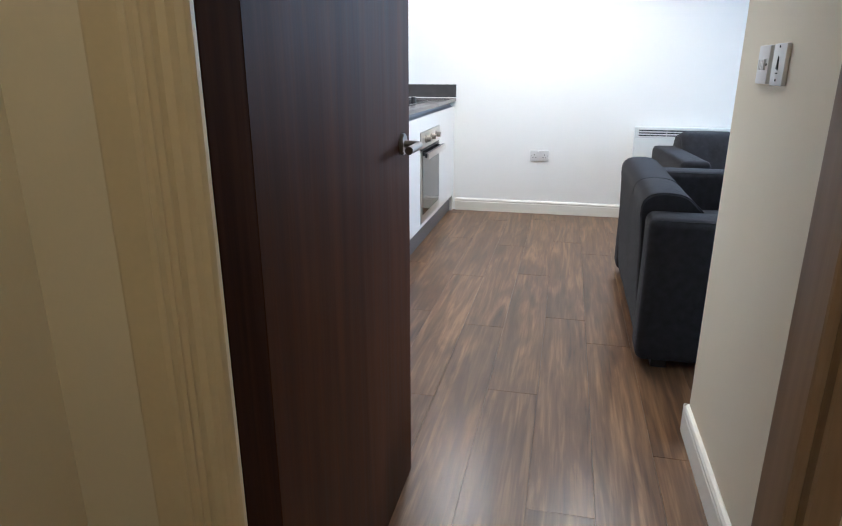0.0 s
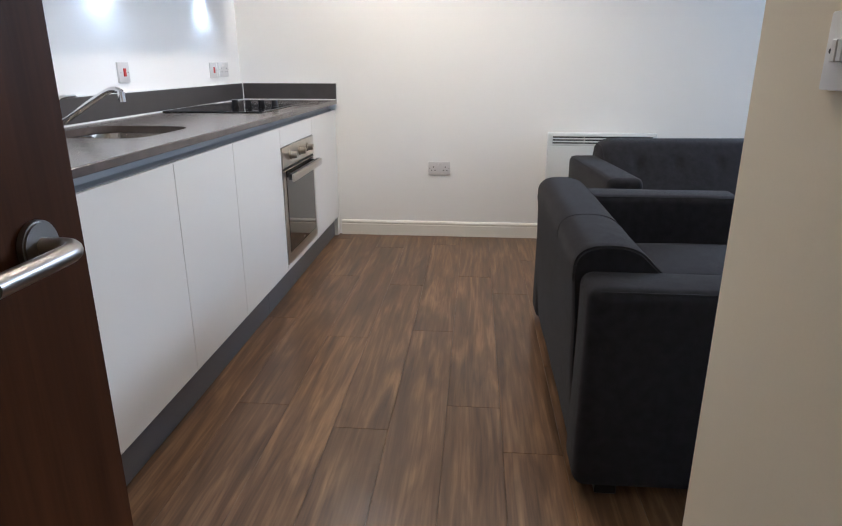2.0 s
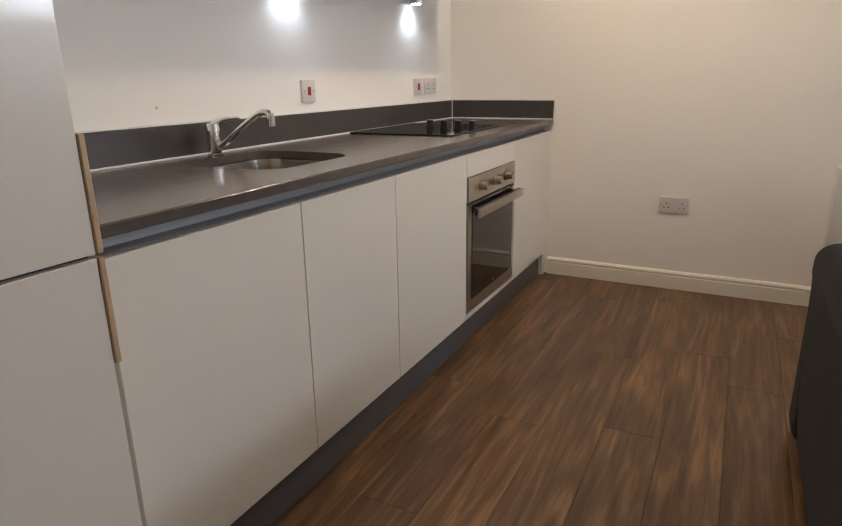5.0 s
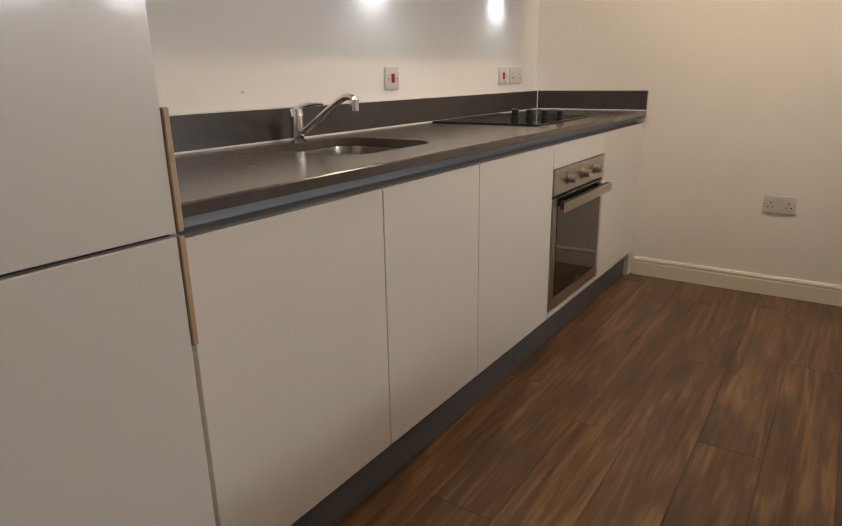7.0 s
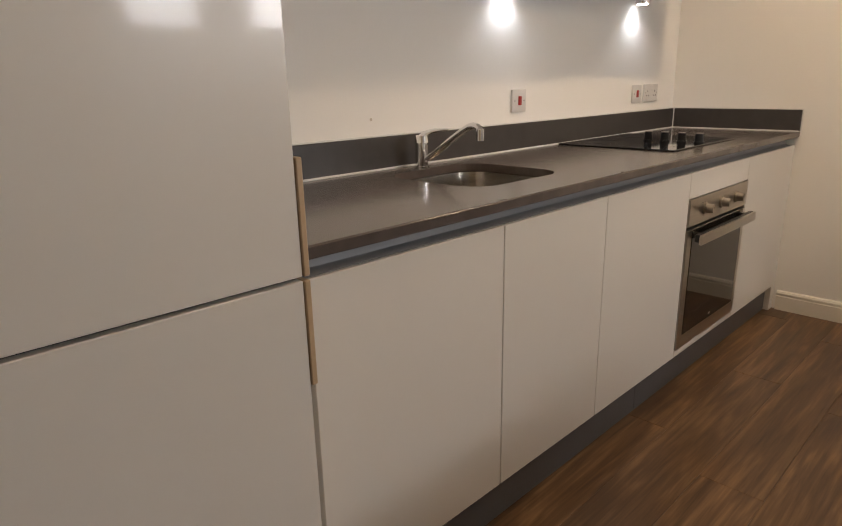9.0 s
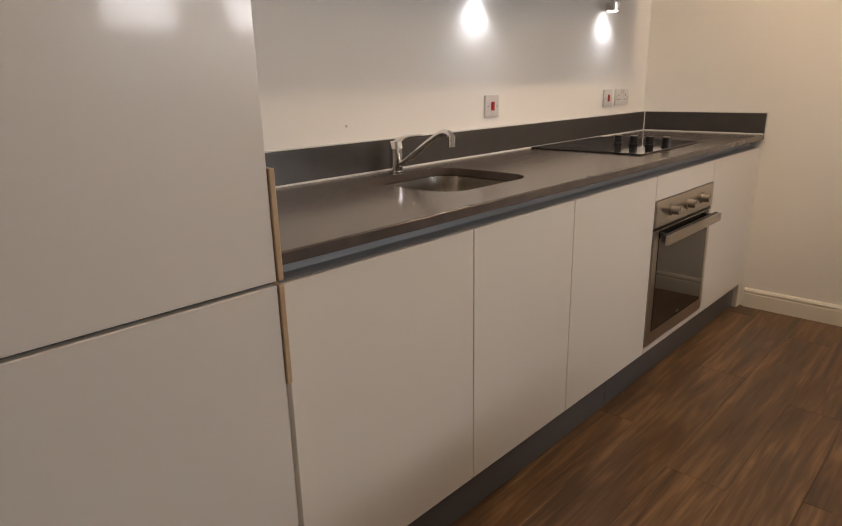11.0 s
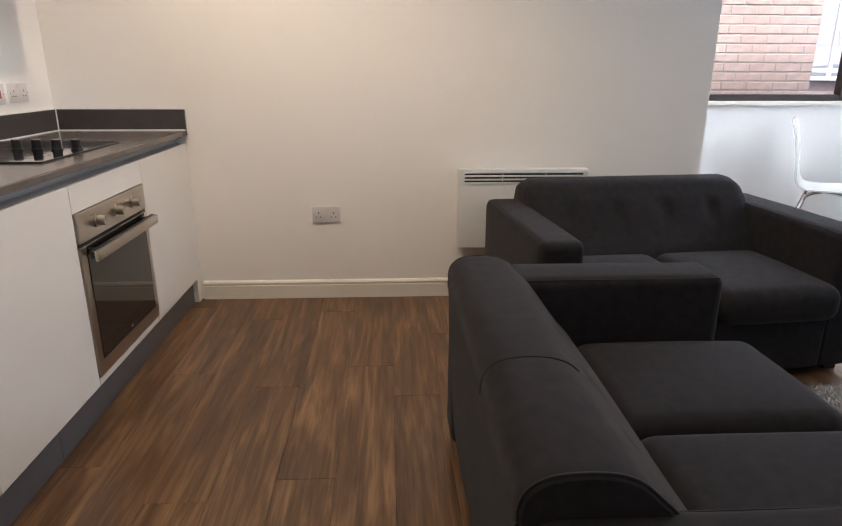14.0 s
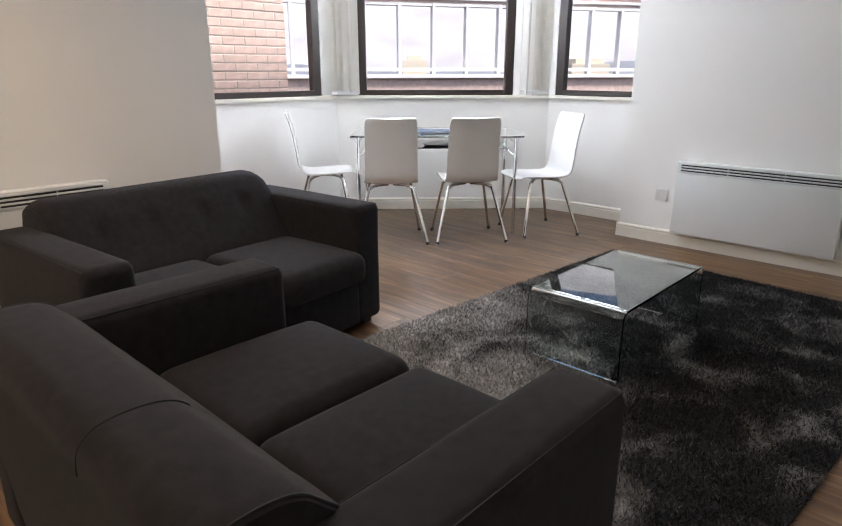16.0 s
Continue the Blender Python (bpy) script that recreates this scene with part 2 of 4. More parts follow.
M_BRICK = material("pale_red_brick", (0.66, 0.50, 0.44), 0.85, var=0.2, scale=12, bump=0.5, fine=120)
M_MORTAR = material("pale_mortar", (0.62, 0.54, 0.50), 0.9, var=0.1)
M_METALPALE = material("pale_grey_mullion", (0.78, 0.76, 0.76), 0.45, var=0.05)

# ---- mesh helpers ----


def box(bm, x0, y0, z0, x1, y1, z1, bevel=0.0, seg=1):
    r = bmesh.ops.create_cube(bm, size=1.0)
    vs = r["verts"]
    for v in vs:
        v.co = Vector(((x0 + x1) / 2 + v.co.x * (x1 - x0), (y0 + y1) / 2 + v.co.y * (y1 - y0), (z0 + z1) / 2 + v.co.z * (z1 - z0)))
    if bevel:
        es = {e for v in vs for e in v.link_edges}
        bmesh.ops.bevel(bm, geom=list(es), offset=bevel, segments=seg, affect="EDGES", profile=0.6)
    return vs


def boxed(*a, bevel=0.0, seg=1):
    bm = bmesh.new()
    box(bm, *a, bevel=bevel, seg=seg)
    return bm


def prism(bm, outline, d0, d1, axis="y"):
    """A closed outline of 2D points carried from d0 to d1 along an axis."""
    def place(p, d):
        a, b = p
        return {"x": (d, a, b), "y": (a, d, b), "z": (a, b, d)}[axis]
    lo = [bm.verts.new(place(p, d0)) for p in outline]
    hi = [bm.verts.new(place(p, d1)) for p in outline]
    n = len(outline)
    bm.faces.new(lo)
    bm.faces.new(hi[::-1])
    for i in range(n):
        bm.faces.new((lo[i], hi[i], hi[(i + 1) % n], lo[(i + 1) % n]))
    bmesh.ops.recalc_face_normals(bm, faces=bm.faces[:])


def tube(bm, pts, r, n=10, flat=1.0):
    """A round bar along a line of points."""
    pts = [Vector(p) for p in pts]
    rings = []
    up = Vector((0, 0, 1))
    for i, p in enumerate(pts):
        d = (pts[min(i + 1, len(pts) - 1)] - pts[max(i - 1, 0)]).normalized()
        side = d.cross(up)
        if side.length < 0.05:
            side = d.cross(Vector((0, 1, 0)))
        side.normalize()
        top = side.cross(d).normalized()
        rad = r[i] if isinstance(r, (list, tuple)) else r
        rings.append([bm.verts.new(p + side * rad * math.cos(2 * math.pi * k / n) + top * rad * flat * math.sin(2 * math.pi * k / n)) for k in range(n)])
    for a, b in zip(rings, rings[1:]):
        for k in range(n):
            bm.faces.new((a[k], a[(k + 1) % n], b[(k + 1) % n], b[k]))
    bm.faces.new(rings[0][::-1])
    bm.faces.new(rings[-1])
    bmesh.ops.recalc_face_normals(bm, faces=bm.faces[:])


def tubed(pts, r, n=10, flat=1.0):
    bm = bmesh.new()
    tube(bm, pts, r, n, flat)
    return bm


def curve_points(pts, steps=6):
    """A smooth line through the given points."""
    pts = [Vector(p) for p in pts]
    out = []
    for i in range(len(pts) - 1):
        p0, p1, p2, p3 = pts[max(i - 1, 0)], pts[i], pts[i + 1], pts[min(i + 2, len(pts) - 1)]
        for s in range(steps):
            u = s / steps
            out.append(0.5 * ((2 * p1) + (p2 - p0) * u + (2 * p0 - 5 * p1 + 4 * p2 - p3) * u * u + (3 * p1 - p0 - 3 * p2 + p3) * u ** 3))
    out.append(pts[-1])
    return out


def disc(bm, c, r, depth, axis="z", n=24, r2=None):
    q = bmesh.ops.create_cone(bm, cap_ends=True, segments=n, radius1=r, radius2=r if r2 is None else r2, depth=depth)
    turn = {"z": Matrix(), "x": Matrix.Rotation(radians(90), 4, "Y"), "y": Matrix.Rotation(radians(-90), 4, "X")}[axis]
    bmesh.ops.transform(bm, matrix=Matrix.Translation(c) @ turn, verts=q["verts"])
    return q["verts"]


def rounded(x0, y0, x1, y1, r, n=6):
    pts = []
    for cx, cy, a in ((x1 - r, y1 - r, 0), (x0 + r, y1 - r, 90), (x0 + r, y0 + r, 180), (x1 - r, y0 + r, 270)):
        for k in range(n + 1):
            t = radians(a + 90 * k / n)
            pts.append((cx + r * math.cos(t), cy + r * math.sin(t)))
    return pts


def finish(name, bm, mat, smooth=True, sharp=32):
    me = bpy.data.meshes.new(name)
    if smooth:
        for f in bm.faces:
            f.smooth = True
        for e in bm.edges:
            if len(e.link_faces) == 2 and e.calc_face_angle(0) > radians(sharp):
                e.smooth = False
    bm.to_mesh(me)
    bm.free()
    me.materials.append(mat)
    return me


def part(name, bm, mat, parent, label="", smooth=True, sharp=32):
    ob = new(name, finish(name, bm, mat, smooth, sharp))
    ob.parent = parent
    if label:
        ob["label"] = label
    return ob


def thing(name, x, y, z, label, category, group="", rz=0):
    ob = new(name)
    ob.empty_display_size = 0.1
    ob.matrix_world = pose(x, y, z, 0, 0, rz)
    return tagged(ob, label, category, group)


def solid(name, bm, mat, label, category, kind="", group="", smooth=False):
    """A thing or piece of the setting that is one mesh, in world coordinates."""
    return tagged(new(name, finish(name, bm, mat, smooth)), label, category, group, kind)

# ---- the setting ----
FAR = 5.0          # wall with the heater
END = 3.378        # where that wall stops and the bay begins
BAYY = 6.20        # first bay window
BAYX = 6.535        # third bay window
AX, BY = 5.205, 4.87
SIDE = 6.084        # wall with the long heater
SILL = 1.017
RETURN = 3.894       # outer face of the short return beside the third window
HEAD = 2.20


def slab(name, coords, mat, label, kind_word="wall"):
    bm = bmesh.new()
    for c in coords:
        box(bm, *c)
    return solid(name, bm, mat, label, kind_word, "structure")


slab("wall_kitchen", [(-0.15, 0.62, 0, 0.0, 5.15, CEILING)], M_WALL, "plain white painted plaster wall behind the kitchen units")
slab("wall_far", [(0.0, FAR, 0, END, 5.15, CEILING), (END - 0.15, 5.15, 0, END, BAYY + 0.15, CEILING)], M_WALL, "white painted plaster wall with an electric heater")
slab("wall_side", [(SIDE, RETURN - 0.15, 0, BAYX + 0.15, RETURN, CEILING), (SIDE, -0.5, 0, SIDE + 0.15, RETURN - 0.15, CEILING)], M_WALL, "white painted plaster wall with a long heater")
slab("wall_back", [(2.12, -0.5, 0, SIDE, -0.35, CEILING)], M_WALL, "plain white painted plaster wall")
slab("wall_hall_right", [(2.0, -1.4, 0, 2.12, 1.83, CEILING), (1.85, 0.50, 0, 2.0, 0.62, CEILING)], M_HALL, "cream painted hall wall with two switch plates")
slab("wall_hall_left", [(0.78, -1.4, 0, 0.90, 0.50, CEILING)], M_HALL, "cream painted hall wall")
slab("wall_hall_end", [(0.78, -1.55, 0, 2.12, -1.4, CEILING)], M_HALL, "cream painted wall closing the hall")
slab("wall_doorway", [(-0.15, 0.50, 0, 1.128, 0.62, CEILING), (1.128, 0.50, 2.06, 1.85, 0.62, CEILING)], M_HALL, "cream painted wall round the open doorway")

# bay: low walls under the windows and lintels over them
for name, ring in (("wall_bay_1", [(END, BAYY), (AX, BAYY), (AX + 0.06, BAYY + 0.15), (END, BAYY + 0.15)]),
                   ("wall_bay_2", [(AX, BAYY), (BAYX, BY), (BAYX + 0.15, BY + 0.06), (AX + 0.06, BAYY + 0.15)]),
                   ("wall_bay_3", [(BAYX, RETURN), (BAYX + 0.15, RETURN), (BAYX + 0.15, BY + 0.06), (BAYX, BY)])):
    for suffix, z0, z1, words in (("", 0, SILL - 0.03, "white painted low bay wall under the window"), ("_lintel", HEAD, CEILING, "white painted lintel over the bay window")):
        bm = bmesh.new()
        prism(bm, ring, z0, z1, "z")
        solid(name + suffix, bm, M_WALL, words, "wall", "structure")
bm = bmesh.new()
prism(bm, [(END, BAYY - 0.035), (AX - 0.015, BAYY - 0.035), (BAYX - 0.035, BY - 0.015), (BAYX - 0.035, RETURN), (BAYX + 0.06, RETURN), (BAYX + 0.06, BY + 0.025), (AX + 0.025, BAYY + 0.06), (END, BAYY + 0.06)], SILL - 0.03, SILL, "z")
bmesh.ops.bevel(bm, geom=[e for e in bm.edges], offset=0.006, segments=2, affect="EDGES")
solid("window_sill", bm, M_SKIRT, "white painted bay window sill", "window sill", "structure")

slab("ceiling", [(-0.15, -1.55, CEILING, BAYX + 0.2, BAYY + 0.2, CEILING + 0.12)], M_CEIL, "plain white painted ceiling", "ceiling")
floor = slab("floor", [(-0.15, -1.55, -0.12, BAYX + 0.2, BAYY + 0.2, -0.006)], M_JOINT, "dark brown wood laminate plank floor", "floor")


def skirting(name, p, q, side, label="cream gloss painted skirting board with a grooved top"):
    """A moulded board from p to q; side: which way it faces, as a unit vector."""
    p, q, s = Vector((*p, 0)), Vector((*q, 0)), Vector((*side, 0))
    bm = bmesh.new()
    prof = [(0, 0), (0.016, 0), (0.016, 0.074), (0.0135, 0.078), (0.0135, 0.082), (0.016, 0.086), (0.016, 0.092), (0.011, 0.100), (0.004, 0.104), (0, 0.104)]
    a = [bm.verts.new(p + s * u + Vector((0, 0, v))) for u, v in prof]
    b = [bm.verts.new(q + s * u + Vector((0, 0, v))) for u, v in prof]
    n = len(prof)
    for i in range(n):
        bm.faces.new((a[i], a[(i + 1) % n], b[(i + 1) % n], b[i]))
    bm.faces.new(a[::-1])
    bm.faces.new(b)
    bmesh.ops.recalc_face_normals(bm, faces=bm.faces[:])
    return solid(name, bm, M_SKIRT, label, "skirting", "structure")


R2 = math.sqrt(0.5)
skirting("baseboard_far", (0.655, FAR), (END, FAR), (0, -1))
skirting("baseboard_return", (END, FAR + 0.02), (END, BAYY), (1, 0))
skirting("baseboard_bay_1", (END, BAYY), (AX, BAYY), (0, -1))
skirting("baseboard_bay_2", (AX, BAYY), (BAYX, BY), (-R2, -R2))
skirting("baseboard_bay_3", (BAYX, BY), (BAYX, RETURN), (-1, 0))
skirting("baseboard_side", (SIDE, RETURN + 0.016), (SIDE, -0.3), (-1, 0))
skirting("baseboard_side_end", (SIDE, RETURN), (BAYX, RETURN), (0, 1))
skirting("baseboard_hall", (2.0, 1.83), (2.0, 0.64), (-1, 0))
skirting("baseboard_hall_end", (1.985, 1.83), (2.12, 1.83), (0, 1))


def window(name, p, q, inward, label):
    """Frame, mullions and panes between two points on the sill."""
    p, q, n = Vector((*p, 0)), Vector((*q, 0)), Vector((*inward, 0))
    d = (q - p).normalized()
    length = (q - p).length
    top = thing(name, 0, 0, 0, label, "window")
    top["kind"] = "structure"

    def bar(u0, u1, z0, z1, t0=-0.035, t1=0.035):
        bm = bmesh.new()
        vs = box(bm, u0, t0, z0, u1, t1, z1, bevel=0.004)
        for v in bm.verts:
            v.co = p + d * v.co.x - n * (v.co.y + 0.012) + Vector((0, 0, v.co.z))
        bmesh.ops.recalc_face_normals(bm, faces=bm.faces[:])
        return bm
    w = 0.075
    fr = bar(0, w, SILL + 0.001, HEAD)
    part("frame_jamb", fr, M_BROWNFRAME, top)
    part("frame_jamb", bar(length - w, length, SILL + 0.001, HEAD), M_BROWNFRAME, top)
    part("frame_sill_rail", bar(w, length - w, SILL + 0.001, SILL + 0.045), M_BROWNFRAME, top)
    part("frame_head_rail", bar(w, length - w, HEAD - 0.06, HEAD), M_BROWNFRAME, top)
    pane = part("pane", bar(w - 0.01, length - w + 0.01, SILL + 0.04, HEAD - 0.055, -0.003, 0.003), M_PANE, top, smooth=False)
    pane.visible_shadow = False
    return top


window("window_1", (END + 0.02, BAYY + 0.03), (5.05, BAYY + 0.03), (0, -1), "dark brown framed bay window facing a brick wall")
window("window_2", (5.36, 6.085), (6.325, 5.12), (-R2, -R2), "dark brown framed bay window facing glazed offices")
window("window_3", (BAYX + 0.03, 4.815), (BAYX + 0.03, RETURN + 0.02), (-1, 0), "dark brown framed bay window beside the chair")
# white corner posts between the windows
for name, ring in (("post_1", [(5.051, BAYY), (AX, BAYY), (5.342, 6.063), (5.39, 6.115), (AX + 0.05, BAYY + 0.12), (5.051, BAYY + 0.12)]),
                   ("post_2", [(6.307, 5.098), (BAYX, BY), (BAYX, 4.816), (BAYX + 0.12, 4.816), (BAYX + 0.12, BY + 0.05), (6.355, 5.15)])):
    bm = bmesh.new()
    prism(bm, ring, SILL + 0.001, HEAD, "z")
    solid("wall_" + name, bm, M_WALL, "white painted post between the bay windows", "post", "structure")

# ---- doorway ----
# hinge-side lining, coloured far darker than the latch side
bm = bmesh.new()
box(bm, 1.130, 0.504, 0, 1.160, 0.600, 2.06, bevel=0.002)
solid("door_lining_hinge_side", bm, M_LINING, "dark timber door lining on the hinge side", "door frame", "structure")
bm = bmesh.new()
box(bm, 1.815, 0.490, 0, 1.848, 0.630, 2.03, bevel=0.003)
box(bm, 1.802, 0.510, 0, 1.816, 0.570, 2.03, bevel=0.002)
jamb = solid("door_lining_latch_side", bm, M_FRAME, "brown stained timber door lining with a latch plate", "door frame", "structure")
bm = boxed(1.8120, 0.572, 0.965, 1.8160, 0.590, 1.012, bevel=0.001)
part("strike_plate", bm, M_DARK, jamb, "dark metal strike plate")
bm = boxed(1.161, 0.490, 2.03, 1.848, 0.630, 2.058, bevel=0.003)
solid("door_lining_head", bm, M_DOOR, "dark stained timber door head", "door frame", "structure")

bm = bmesh.new()
prism(bm, [(1.035, 0.499), (1.035, 0.484), (1.040, 0.481), (1.085, 0.479), (1.092, 0.482), (1.096, 0.478), (1.104, 0.478), (1.108, 0.481), (1.114, 0.477), (1.122, 0.478),
           (1.127, 0.474), (1.136, 0.471), (1.145, 0.474), (1.150, 0.482), (1.158, 0.486), (1.162, 0.492), (1.162, 0.499)], 0, 2.10, "z")
solid("architrave", bm, M_ARCH, "cream painted moulded architrave round the doorway", "architrave", "structure")
door = thing("door_1", 1.135, 0.604, 0, "dark walnut veneer door standing open into the kitchen", "door")
door["kind"] = "structure"
part("door_leaf", boxed(-0.022, 0.0, 0.008, 0.022, 0.818, 2.01, bevel=0.002), M_DOOR, door)
lever = bmesh.new()
disc(lever, (0.026, 0.742, 0.985), 0.026, 0.010, "x", 28)
bmesh.ops.bevel(lever, geom=[e for e in lever.edges if e.calc_face_angle(0) > 1], offset=0.002, segments=2, affect="EDGES")
rose = part("handle_rose", lever, M_NICKEL, door, "satin nickel handle rose")
bm = bmesh.new()
tube(bm, curve_points([(0.03, 0.742, 0.985), (0.055, 0.742, 0.985), (0.068, 0.729, 0.985), (0.070, 0.70, 0.985), (0.070, 0.625, 0.985)], 5), 0.0095, 12)
part("handle_lever", bm, M_NICKEL, rose, "satin nickel lever handle")
for hz in (0.25, 1.0, 1.75):
    part("hinge", tubed([(-0.028, 0.003, hz), (-0.028, 0.003, hz + 0.10)], 0.006, 10), M_NICKEL, door)

# ---- kitchen ----
FRONT = 0.640
Z0, ZD, ZT = 0.135, 0.858, 0.922


def front(parent, y0, y1, z0, z1, x=FRONT, name="door", gap=0.0015):
    return part(name, boxed(x - 0.019, y0 + gap, z0, x, y1 - gap, z1, bevel=0.0012), M_GLOSS, parent)


def base_unit(y0, y1, label, inside=0.80):
    u = thing("base_cabinet", 0, 0, 0, label, "cabinet", "kitchen base units")
    bm = boxed(0.03, y0, Z0 + 0.01, FRONT - 0.022, y1, inside)
    part("body", bm, M_CARCASS, u, smooth=False)
    front(u, y0, y1, Z0, ZD)
    return u


base_unit(2.093, 2.663, "handleless gloss white base cabinet beside the tall unit")
base_unit(2.663, 3.156, "handleless gloss white base cabinet under the sink", 0.735)
base_unit(3.156, 3.752, "handleless gloss white base cabinet beside the oven")
base_unit(4.354, 4.940, "handleless gloss white base cabinet next to the end wall")
housing = thing("oven_housing", 0, 0, 0, "gloss white housing round the built-in oven", "cabinet", "kitchen base units")
part("body", boxed(0.03, 3.753, Z0, 0.10, 4.353, 0.80), M_CARCASS, housing, smooth=False)
front(housing, 3.753, 4.353, 0.763, ZD, name="top_panel", gap=0.0002)
front(housing, 3.753, 4.353, Z0, 0.163, name="bottom_panel")
filler = thing("end_panel", 0, 0, 0, "gloss white filler panel against the wall", "panel")
part("panel", boxed(0.05, 4.942, 0.0, FRONT - 0.003, 4.998, ZD, bevel=0.001), M_GLOSS, filler)

rail = thing("grip_rail", 0, 0, 0, "grey aluminium grip rail under the worktop", "rail")
bm = bmesh.new()
prism(bm, [(0.575, 0.860), (0.634, 0.860), (0.634, 0.862), (0.620, 0.864), (0.612, 0.870), (0.609, 0.880), (0.609, 0.8955), (0.575, 0.8955)], 2.062, 4.93, "y")
part("profile", bm, M_RAIL, rail)
plinth = thing("plinth", 0, 0, 0, "satin grey aluminium kickboard under the kitchen units", "plinth")
for y0, y1 in ((2.06, 3.499), (3.501, 4.94)):
    part("board", boxed(0.596, y0, 0.0, 0.612, y1, Z0 - 0.004, bevel=0.001), M_ALU, plinth)

# worktop with the sink cut-out
SX0, SX1, SY0, SY1 = 0.115, 0.500, 2.735, 3.145
top = thing("worktop", 0, 0, 0, "polished grey-brown stone worktop with a sink cut-out", "worktop")
bm = bmesh.new()
hole = rounded(SX0, SY0, SX1, SY1, 0.09, 8)
WX0, WX1, WY0, WY1 = 0.003, 0.650, 2.062, 4.998


def ring_slab(bm, outer, inner, z0, z1):
    """A slab between an outer and an inner ring of equally many points."""
    n = len(inner)
    lay = [[bm.verts.new((*p, z)) for p in ringp] for z in (z0, z1) for ringp in (outer, inner)]
    lo_o, lo_i, hi_o, hi_i = lay
    for i in range(n):
        j = (i + 1) % n
        bm.faces.new((hi_o[i], hi_o[j], hi_i[j], hi_i[i]))
        bm.faces.new((lo_o[j], lo_o[i], lo_i[i], lo_i[j]))
        bm.faces.new((lo_o[i], lo_o[j], hi_o[j], hi_o[i]))
        bm.faces.new((hi_i[i], hi_i[j], lo_i[j], lo_i[i]))
    bmesh.ops.recalc_face_normals(bm, faces=bm.faces[:])


cx, cy = (SX0 + SX1) / 2, (SY0 + SY1) / 2


def outer_of(p):
    """The point of a rectangle round the cut-out in the same direction."""
    dx, dy = p[0] - cx, p[1] - cy
    hx, hy = (WX1 - 0.004 - cx if dx > 0 else cx - WX0), 0.30
    s = min(hx / abs(dx) if abs(dx) > 1e-6 else 1e9, hy / abs(dy) if abs(dy) > 1e-6 else 1e9)
    return (cx + dx * s, cy + dy * s)


ring_slab(bm, [outer_of(p) for p in hole], hole, 0.8965, ZT)
part("sink_section", bm, M_STONE, top, smooth=False)
part("slab", boxed(WX0, WY0, 0.8965, WX1 - 0.004, cy - 0.30, ZT), M_STONE, top, smooth=False)
part("slab", boxed(WX0, cy + 0.30, 0.8965, WX1 - 0.004, WY1, ZT), M_STONE, top, smooth=False)
bm = bmesh.new()
prism(bm, [(WX1 - 0.0045, 0.8965), (WX1 - 0.002, 0.8965), (WX1, 0.8985), (WX1, 0.919), (WX1 - 0.003, ZT), (WX1 - 0.0045, ZT)], WY0, WY1, "y")
part("front_edge", bm, M_STONE, top, smooth=False)

ups = thing("upstand", 0, 0, 0, "dark grey stone upstand along the back of the worktop", "upstand")
part("board", boxed(0.001, 2.05, ZT + 0.003, 0.020, 4.978, 1.027, bevel=0.0015), M_UPSTAND, ups)
part("board", boxed(0.001, 4.98, ZT + 0.003, 0.650, 4.999, 1.027, bevel=0.0015), M_UPSTAND, ups)
for a in ((0.018, 2.064, ZT, 0.026, 4.974, ZT + 0.006), (0.018, 4.972, ZT, 0.648, 4.981, ZT + 0.006), (0.0, 2.05, 1.0265, 0.010, 4.99, 1.0315),
          (0.0, 4.992, 1.0265, 0.652, 5.0, 1.0315), (0.6505, 4.99, ZT, 0.654, 5.0, 1.03), (0.018, 4.974, ZT, 0.024, 4.980, 1.03)):
    part("sealant", boxed(*a, bevel=0.001), M_SEAL, ups, "white sealant line", smooth=False)

# sink bowl
sink = thing("sink", 0, 0, 0, "undermounted stainless steel sink bowl", "sink")
bm = bmesh.new()
levels = [(0.000, 0.896, 0.09), (0.004, 0.894, 0.088), (0.008, 0.86, 0.085), (0.014, 0.79, 0.08), (0.030, 0.765, 0.07), (0.06, 0.755, 0.05)]
rings = []
for inset, z, r in levels:
    rings.append([bm.verts.new((*p, z)) for p in rounded(SX0 - 0.004 + inset, SY0 - 0.004 + inset, SX1 + 0.004 - inset, SY1 + 0.004 - inset, r, 8)])
for a, b in zip(rings, rings[1:]):
    for i in range(len(a)):
        bm.faces.new((a[i], a[(i + 1) % len(a)], b[(i + 1) % len(a)], b[i]))
bm.faces.new(rings[-1])
bmesh.ops.recalc_face_normals(bm, faces=bm.faces[:])
bmesh.ops.reverse_faces(bm, faces=bm.faces[:])
bowl = part("bowl", bm, M_BOWL, sink)
bm = bmesh.new()
disc(bm, (cx, cy, 0.757), 0.04, 0.006, "z", 24)
part("waste", bm, M_CHROME, sink, "chrome waste ring")

# mixer tap
tap = thing("mixer_tap", 0.088, 2.935, ZT, "chrome single lever kitchen mixer tap", "tap")
bm = bmesh.new()
disc(bm, (0, 0, 0.004), 0.026, 0.008, "z", 24)
disc(bm, (0, 0, 0.045), 0.021, 0.078, "z", 24)
part("body", bm, M_CHROME, tap)
bm = bmesh.new()
disc(bm, (0, 0, 0.094), 0.023, 0.022, "z", 24, 0.019)
part("cap", bm, M_CHROME, tap)
bm = bmesh.new()
